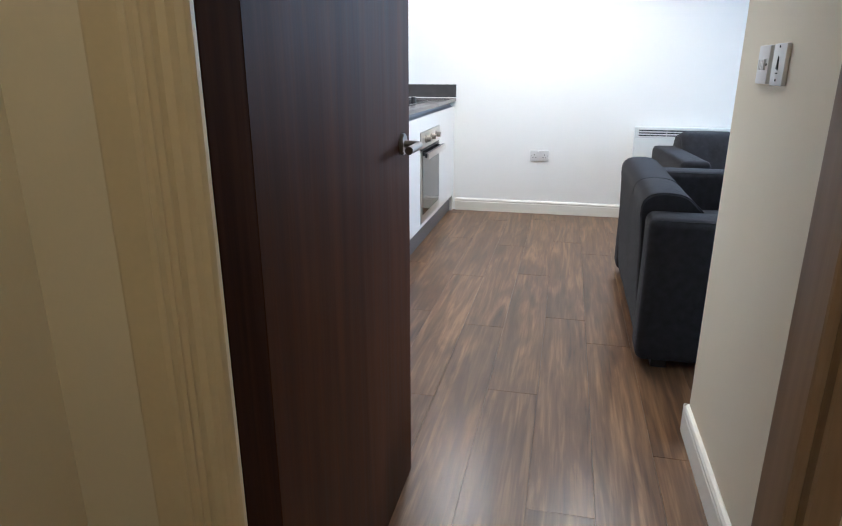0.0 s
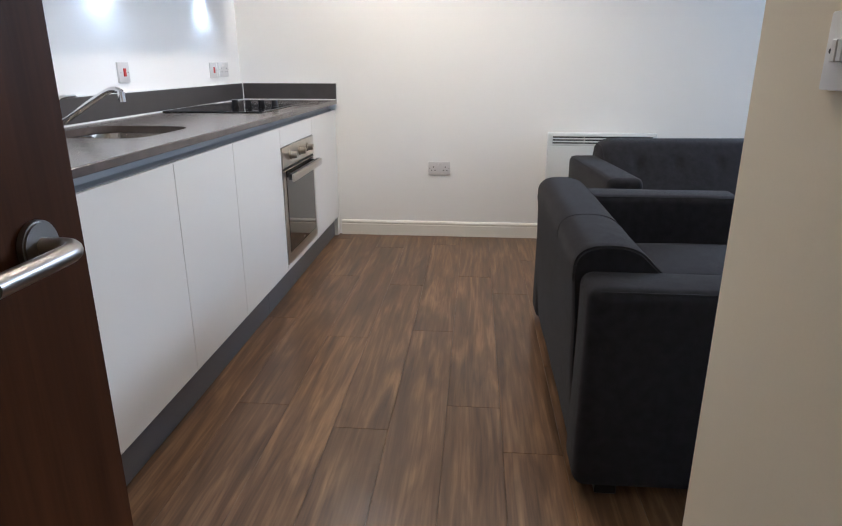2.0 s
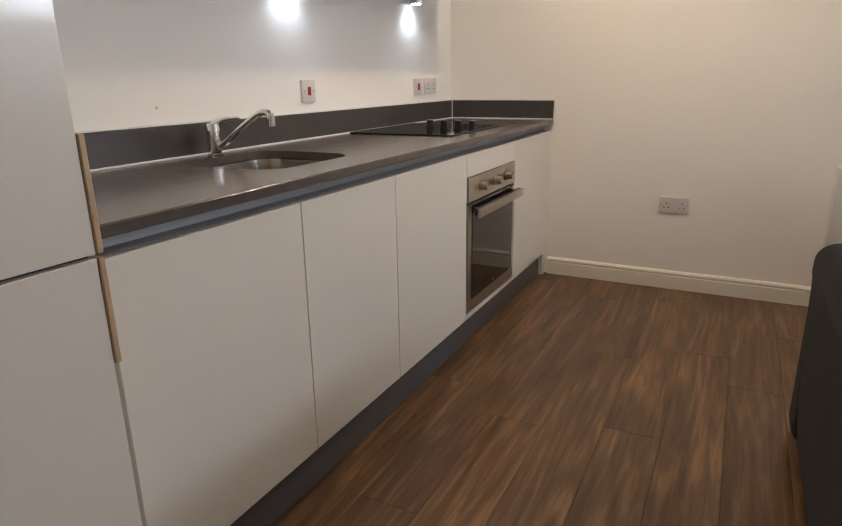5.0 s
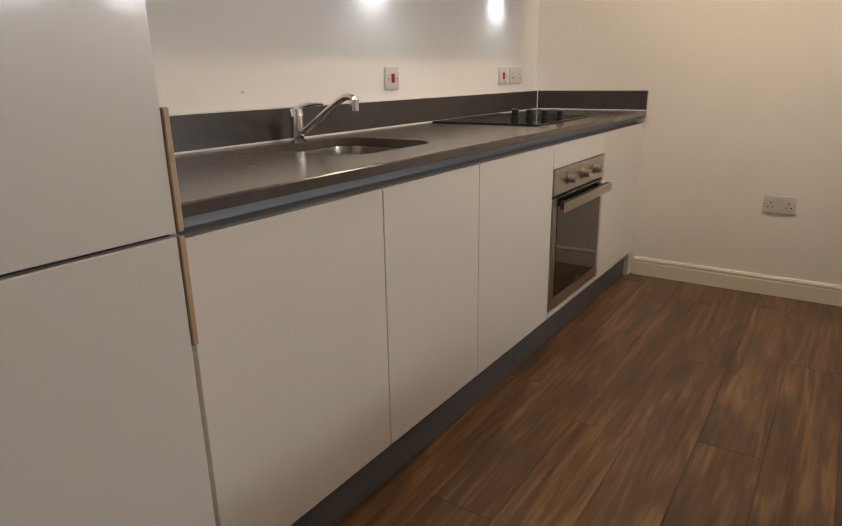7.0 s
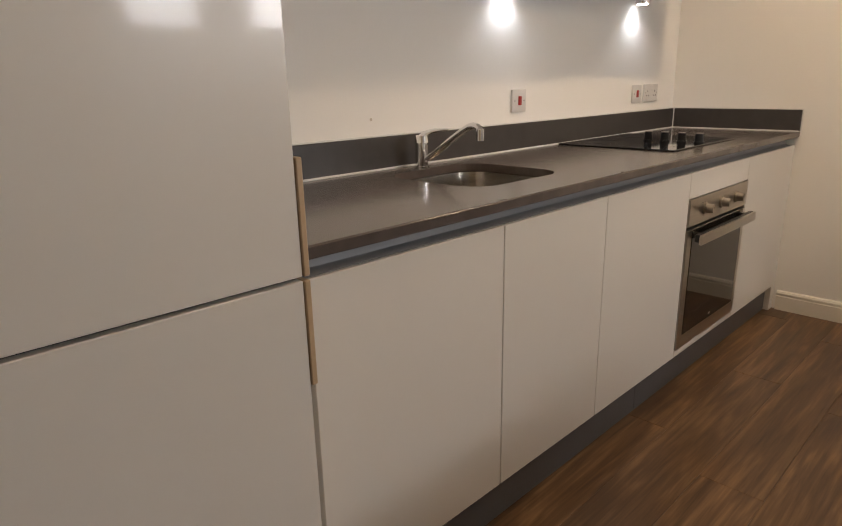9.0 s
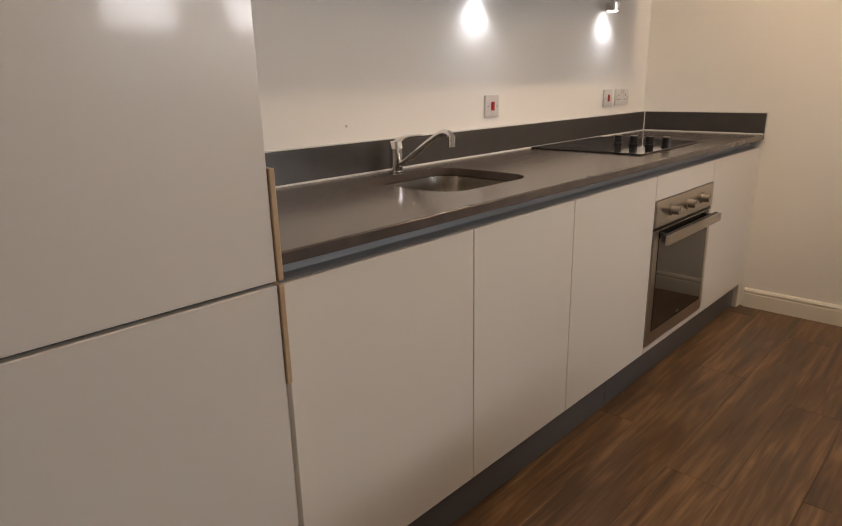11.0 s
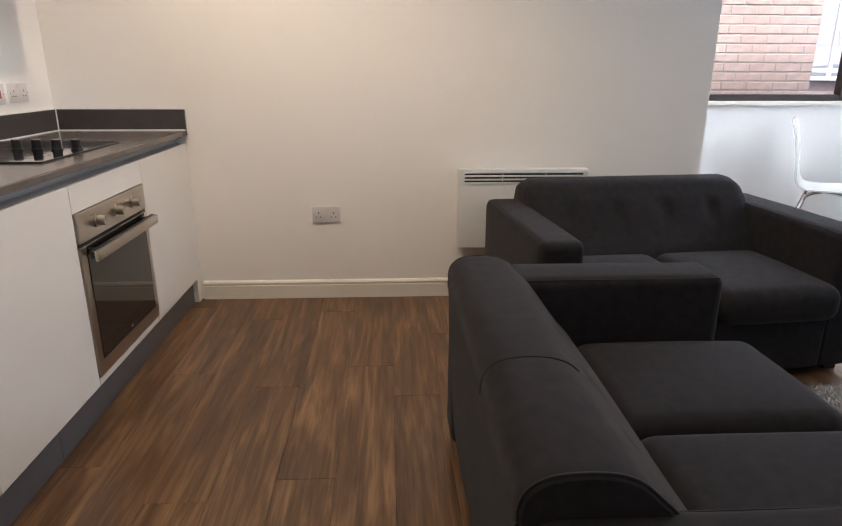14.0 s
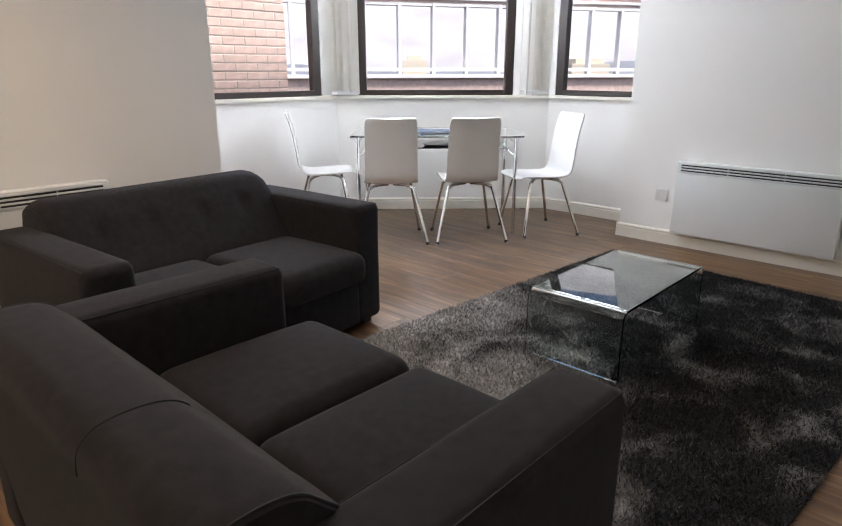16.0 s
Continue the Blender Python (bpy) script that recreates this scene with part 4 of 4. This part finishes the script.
co[:, 2] = np.stack([px_ + np.cos(ln_a) * lean, py_ + np.sin(ln_a) * lean, hgt], 1)
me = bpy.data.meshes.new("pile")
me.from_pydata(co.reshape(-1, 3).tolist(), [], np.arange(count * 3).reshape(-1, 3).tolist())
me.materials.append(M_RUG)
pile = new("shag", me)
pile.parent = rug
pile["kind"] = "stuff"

# ---- bent glass coffee table ----
ct = thing("coffee_table", 3.79, 2.775, 0.022, "clear bent glass coffee table on the rug", "coffee table")
W, Dp, Hh, R, Th = 0.865, 0.44, 0.300, 0.045, 0.012
mid = [(0, 0), (0, Hh - R)]
mid += [(R - R * math.cos(radians(a)), Hh - R + R * math.sin(radians(a))) for a in range(15, 91, 15)]
mid += [(W - R + R * math.sin(radians(a)), Hh - R + R * math.cos(radians(a))) for a in range(0, 91, 15)]
mid += [(W, 0)]
inn = []
for i, (a, b) in enumerate(mid):
    p0, p1 = Vector(mid[max(i - 1, 0)]), Vector(mid[min(i + 1, len(mid) - 1)])
    d = (p1 - p0).normalized()
    inn.append((a + d.y * Th, b - d.x * Th))
bm = bmesh.new()
prism(bm, mid + inn[::-1], 0, Dp, "y")
part("glass_sheet", bm, M_GLASS, ct, sharp=40)

# ---- dining table ----
dt = thing("dining_table", 5.55, 4.49, 0, "glass dining table with chrome legs and a lower glass shelf", "table", rz=133)
TL, TW = 1.24, 0.74
gl = part("glass_top", boxed(-0.03, -TW + 0.0, 0.748, TL + 0.03, 0.03, 0.760, bevel=0.002), M_GLASS, dt)
part("glass_shelf", boxed(0.10, -TW + 0.10, 0.655, TL - 0.10, -0.07, 0.663, bevel=0.001), M_BLACKGLASS, dt, "dark glass shelf under the top")
for tx in (0.02, TL - 0.02):
    for ty in (-0.02, -TW + 0.05):
        leg = part("leg", tubed([(tx, ty, 0.0), (tx, ty, 0.742)], 0.016, 14), M_CHROME, dt)
        bm = bmesh.new()
        disc(bm, (tx, ty, 0.743), 0.026, 0.008, "z", 18)
        part("leg_cap", bm, M_CHROME, leg)
    part("cross_rail", tubed(curve_points([(tx, -0.02, 0.60), (tx + (0.06 if tx < 0.5 else -0.06), -0.10, 0.648), (tx + (0.06 if tx < 0.5 else -0.06), -TW + 0.13, 0.648), (tx, -TW + 0.05, 0.60)], 6), 0.009, 10), M_CHROME, dt)
    part("end_rail", tubed([(tx, -0.02, 0.70), (tx, -TW + 0.05, 0.70)], 0.008, 10), M_CHROME, dt)

TABLE = pose(5.55, 4.49, 0, 0, 0, 133)


def on_table(name, x, y, z, rz, label, category):
    ob = new(name)
    ob.matrix_world = TABLE @ pose(x, y, z, 0, 0, rz)
    return tagged(ob, label, category)


bk = on_table("folder", 0.62, -0.20, 0.7615, 8, "dark blue folder lying on the glass table", "folder")
part("cover", boxed(-0.14, -0.11, 0, 0.14, 0.11, 0.006, bevel=0.001), M_BLUE, bk)
part("papers", boxed(-0.135, -0.105, 0.006, 0.135, 0.105, 0.014), M_PLASTIC, bk, smooth=False)
part("cover", boxed(-0.14, -0.11, 0.014, 0.14, 0.11, 0.020, bevel=0.001), M_BLUE, bk)
tr = on_table("tray", 0.58, -0.22, 0.664, 0, "black oval tray on the lower glass shelf", "tray")
bm = bmesh.new()
disc(bm, (0, 0, 0.008), 0.13, 0.014, "z", 32, 0.15)
part("dish", bm, M_BLACK, tr)


# ---- dining chairs ----
def chair(m, label):
    """Bent ply shell on four splayed chrome legs; faces local +y, seat centre over the origin."""
    c = new("dining_chair")
    c.matrix_world = m
    tagged(c, label, "chair", "chairs round the table")
    side = curve_points([(0.235, 0.438, 0), (0.20, 0.455, 0), (0.08, 0.450, 0), (-0.06, 0.444, 0), (-0.14, 0.450, 0), (-0.182, 0.480, 0), (-0.200, 0.540, 0), (-0.212, 0.64, 0), (-0.238, 0.79, 0), (-0.275, 0.912, 0)], 5)
    bm = bmesh.new()
    n = len(side)
    grid = {}
    cols = 9
    for i, p in enumerate(side):
        u = i / (n - 1)
        half = 0.19 if u < 0.15 else 0.195 - 0.014 * max(0, (u - 0.45) / 0.55)
        if i == 0 or i == n - 1:
            half -= 0.018
        elif i == 1 or i == n - 2:
            half -= 0.005
        q0, q1 = side[max(i - 1, 0)], side[min(i + 1, n - 1)]
        d = (q1 - q0).normalized()
        nx, nz = d.y, -d.x
        for k in range(cols):
            s = -1 + 2 * k / (cols - 1)
            dish = 0.012 * s * s
            for lay, off in ((0, 0.0), (1, 0.011)):
                grid[i, k, lay] = bm.verts.new((s * half, p.x + nx * (off - dish) * -1, p.y + nz * (off - dish) * -1))
    for i in range(n - 1):
        for k in range(cols - 1):
            for lay in (0, 1):
                bm.faces.new((grid[i, k, lay], grid[i + 1, k, lay], grid[i + 1, k + 1, lay], grid[i, k + 1, lay]))
        for k in (0, cols - 1):
            bm.faces.new((grid[i, k, 0], grid[i + 1, k, 0], grid[i + 1, k, 1], grid[i, k, 1]))
    for i in (0, n - 1):
        for k in range(cols - 1):
            bm.faces.new((grid[i, k, 0], grid[i, k + 1, 0], grid[i, k + 1, 1], grid[i, k, 1]))
    bmesh.ops.recalc_face_normals(bm, faces=bm.faces[:])
    part("shell", bm, M_CHAIR, c, sharp=45)
    for sx in (-1, 1):
        part("leg", tubed(curve_points([(sx * 0.02, 0.03, 0.420), (sx * 0.11, 0.10, 0.420), (sx * 0.150, 0.135, 0.405), (sx * 0.165, 0.150, 0.375), (sx * 0.235, 0.215, 0.0)], 5), 0.0115, 10), M_CHROME, c)
        part("leg", tubed(curve_points([(sx * 0.02, -0.03, 0.420), (sx * 0.11, -0.085, 0.420), (sx * 0.152, -0.115, 0.405), (sx * 0.170, -0.130, 0.375), (sx * 0.262, -0.235, 0.0)], 5), 0.0115, 10), M_CHROME, c)
        for fy, fx in ((0.213, 0.233), (-0.233, 0.260)):
            part("foot_cap", tubed([(sx * fx, fy, 0.0), (sx * (fx - 0.003), fy * 0.98, 0.022)], 0.0135, 10), M_BLACK, c, "black rubber foot cap")
    part("mount_plate", boxed(-0.11, -0.08, 0.428, 0.11, 0.08, 0.437, bevel=0.002), M_NICKEL, c)
    return c


CH = chair(pose(5.240, 4.740, 0, 0, 0, -39), "white moulded ply chair on chrome legs, its back to the room")
copy_thing(CH, pose(4.810, 5.124, 0, 0, 0, -42))
c3 = copy_thing(CH, pose(4.725, 5.805, 0, 0, 0, -126))
c3["label"] = "white moulded ply chair with chrome legs at the table's end"
c4 = copy_thing(CH, pose(5.775, 4.455, 0, 0, 0, 60))
c4["label"] = "white moulded ply chair with chrome legs beside the bay window"


# ---- vertical blinds drawn aside ----
def blind(x, y, rz, count, label):
    t = thing("vertical_blind", x, y, 0, label, "blind", "vertical blinds", rz)
    for k in range(count):
        bm = bmesh.new()
        w = 0.089
        pts = [(-w / 2 + w * i / 6, 0.006 * math.cos(math.pi * (i / 6 - 0.5))) for i in range(7)]
        vs = [[bm.verts.new((a, b, z)) for a, b in pts] for z in (SILL + 0.012, HEAD - 0.06)]
        for i in range(6):
            bm.faces.new((vs[0][i], vs[0][i + 1], vs[1][i + 1], vs[1][i]))
        r = bmesh.ops.solidify(bm, geom=bm.faces[:], thickness=0.0012)
        bmesh.ops.transform(bm, matrix=Matrix.Translation((0.056 * (k - (count - 1) / 2), 0.012 * (k % 2), 0)) @ Matrix.Rotation(radians(22 + 9 * math.sin(k * 2.1)), 4, "Z"), verts=bm.verts[:])
        turn = Matrix.Translation((0.056 * (k - (count - 1) / 2), 0.012 * (k % 2), 0)) @ Matrix.Rotation(radians(22 + 9 * math.sin(k * 2.1)), 4, "Z")
        sl = part("slat", bm, M_BLIND, t)
        bm = boxed(-w / 2 + 0.002, -0.004, SILL + 0.010, w / 2 - 0.002, 0.009, SILL + 0.040, bevel=0.002)
        bmesh.ops.transform(bm, matrix=turn, verts=bm.verts[:])
        part("weight", bm, M_PLASTIC, sl, "white weight at the slat's foot")
    return t


blind(5.215, 6.085, -35, 4, "cream vertical blind slats stacked between the windows")
blind(6.425, 4.96, -58, 4, "cream vertical blind slats stacked at the bay corner")

# ---- outside ----
bm = boxed(-60, 20, -9.2, 90, 140, -9.0)
ground = solid("ground", bm, material("grey_ground", (0.25, 0.24, 0.23), 0.9, var=0.2), "grey ground far below the windows", "ground", "structure")

# brick pier of the same building close outside the first window
pier = thing("brick_pier", 0, 0, 0, "pale red brick wall close outside the bay window", "brick wall")
pier["kind"] = "structure"
PX1, PY = 5.285, 7.02
part("mortar_core", boxed(3.2, PY + 0.004, -1.0, PX1 - 0.004, PY + 0.60, 4.0), M_MORTAR, pier, smooth=False)
brick_mesh = {}
for w in (0.215, 0.1025):
    brick_mesh[w] = finish("brick", boxed(0, 0, 0, w, 0.10, 0.065, bevel=0.004), M_BRICK, False)
row = 0
z = 0.92
while z < 2.1:
    x = PX1 - (0.215 if row % 2 else 0.1025)
    w = 0.215 if row % 2 else 0.1025
    while x > 3.75:
        b = new("brick", brick_mesh[w])
        b.parent = pier
        b.location = (x, PY - 0.001 * (row % 3), z)
        w = 0.215
        x -= 0.225
    row += 1
    z += 0.075

# office wing across the court: brick bands and a row of tall windows between pale mullions
wing = thing("office_wing", 14.2, 14.5, 0, "brick office wing with a band of pale framed windows", "building", rz=148)
wing["kind"] = "structure"
part("lower_wall", boxed(-14, 0.0, -9.0, 14, 0.3, 1.02), M_BRICK, wing, smooth=False)
part("sill_band", boxed(-14, 0.05, 1.02, 14, 0.42, 1.12, bevel=0.01), M_METALPALE, wing)
part("bottom_rail", boxed(-14, 0.12, 1.20, 14, 0.30, 1.29, bevel=0.01), M_METALPALE, wing)
part("top_rail", boxed(-14, 0.12, 2.86, 14, 0.30, 2.95, bevel=0.01), M_METALPALE, wing)
part("upper_wall", boxed(-14, 0.0, 2.95, 14, 0.3, 5.2), M_BRICK, wing, smooth=False)
for k in range(10):
    part("slat_band", boxed(-14, 0.30, 3.02 + k * 0.16, 14, 0.34, 3.10 + k * 0.16, bevel=0.01), M_METALPALE, wing)
mull = finish("mullion", boxed(-0.045, 0.10, 1.12, 0.045, 0.32, 2.95, bevel=0.008), M_METALPALE)
M_OUTPANE = glass("office_glass", (0.97, 0.98, 1.0))
opane = finish("window_pane", boxed(0.045, 0.20, 1.29, 0.905, 0.206, 2.86), M_OUTPANE, False)
for k in range(-14, 15):
    o = new("mullion", mull)
    o.parent = wing
    o.location = (k * 0.95, 0, 0)
    p = new("window_pane", opane)
    p.parent = wing
    p.location = (k * 0.95, 0, 0)
    p.visible_shadow = False

# bright overcast sky beyond the hills
M_SKYDROP = bpy.data.materials.new("overcast_sky_backdrop")
M_SKYDROP.use_nodes = True
nt = M_SKYDROP.node_tree
sb = nt.nodes["Principled BSDF"]
sb.inputs["Base Color"].default_value = (0, 0, 0, 1)
sn = nt.nodes.new("ShaderNodeTexNoise")
sn.inputs["Scale"].default_value, sn.inputs["Detail"].default_value = 0.035, 5
stc = nt.nodes.new("ShaderNodeTexCoord")
smp = nt.nodes.new("ShaderNodeMapping")
smp.inputs["Scale"].default_value = (1, 1, 2.5)
nt.links.new(stc.outputs["Object"], smp.inputs["Vector"])
nt.links.new(smp.outputs[0], sn.inputs["Vector"])
sr = nt.nodes.new("ShaderNodeValToRGB")
sr.color_ramp.elements[0].position, sr.color_ramp.elements[0].color = 0.35, (0.80, 0.74, 0.76, 1)
sr.color_ramp.elements[1].position, sr.color_ramp.elements[1].color = 0.65, (1.0, 0.96, 0.95, 1)
nt.links.new(sn.outputs[0], sr.inputs[0])
nt.links.new(sr.outputs[0], sb.inputs["Emission Color"])
sb.inputs["Emission Strength"].default_value = 0.74
bm = boxed(-500, 0, -60, 500, 1, 180)
drop = solid("backdrop_sky", bm, M_SKYDROP, "pale overcast sky beyond the hills", "sky", "structure")
drop.matrix_world = pose(270, 270, 0, 0, 0, 135)

# far hills and town blocks on the skyline
M_HILL = material("far_hills", (0.42, 0.44, 0.50), 1.0, var=0.2, scale=0.05)
M_BLOCK = material("far_beige_block", (0.70, 0.62, 0.50), 1.0, var=0.1, scale=0.2)
M_TOWN = material("far_town", (0.30, 0.28, 0.27), 1.0, var=0.3, scale=0.08)
hills = [(-300, -40)] + [(x, 2.0 + 7 * noise.noise(Vector((x * 0.012, 3.3, 0))) + 3 * noise.noise(Vector((x * 0.05, 9.1, 0)))) for x in range(-300, 301, 6)] + [(300, -40)]
bm = bmesh.new()
prism(bm, hills, 0, 4, "y")
hill = solid("backdrop", bm, M_HILL, "dark wooded hills on the skyline", "hills", "structure")
hill.matrix_world = pose(230, 230, 0, 0, 0, 135)
for u, w, h in ((-3, 5, 3.2), (40, 7, 2.4), (-40, 8, 2.6)):
    b = thing("tower_block", 100 - u * R2, 100 + u * R2, -9.0, "far beige block of flats on the skyline", "building", "far blocks", 135)
    b["kind"] = "structure"
    part("wall", boxed(-w / 2, -4, 0, w / 2, 4, 9.0 + h), M_BLOCK, b, smooth=False)
    part("roof", boxed(-w / 2 + 1, -3, 9.0 + h, w / 2 - 1, 3, 10.0 + h), M_BLOCK, b, smooth=False)

# ---- floor planks ----
PW, PL = 0.1865, 1.40
ENDS = {0: 2.69, 1: 3.273, 2: 2.564, 3: 3.368, 4: 2.732}
plank_mesh = {}
rnd = random.Random(3)
for col in range(-2, 32):
    x = 0.759 + PW * col
    first = ENDS.get(col, 2.7 + rnd.random() * PL)
    k0 = math.floor((-1.4 - first) / PL)
    low = -1.39 if 0.75 < x < 1.95 else -0.34 if x > 1.95 else 0.55
    high = min(BAYY + 0.02, AX + BAYY + 0.02 - x - PW / 2) if x < BAYX else low
    if x > SIDE:
        low = RETURN
    if x < END:
        high = FAR + 0.02
    for k in range(k0, k0 + 8):
        y0, y1 = max(first + PL * k, low), min(first + PL * (k + 1), high)
        if y1 - y0 < 0.02:
            continue
        key = round(y1 - y0, 3)
        if key not in plank_mesh:
            plank_mesh[key] = finish("plank", boxed(0.0003, 0.0004, -0.010, PW - 0.0003, key - 0.0004, 0.0, bevel=0.0008), M_FLOOR, False)
        ob = new("plank", plank_mesh[key])
        ob.parent = floor
        ob.location = (x, y0, 0)
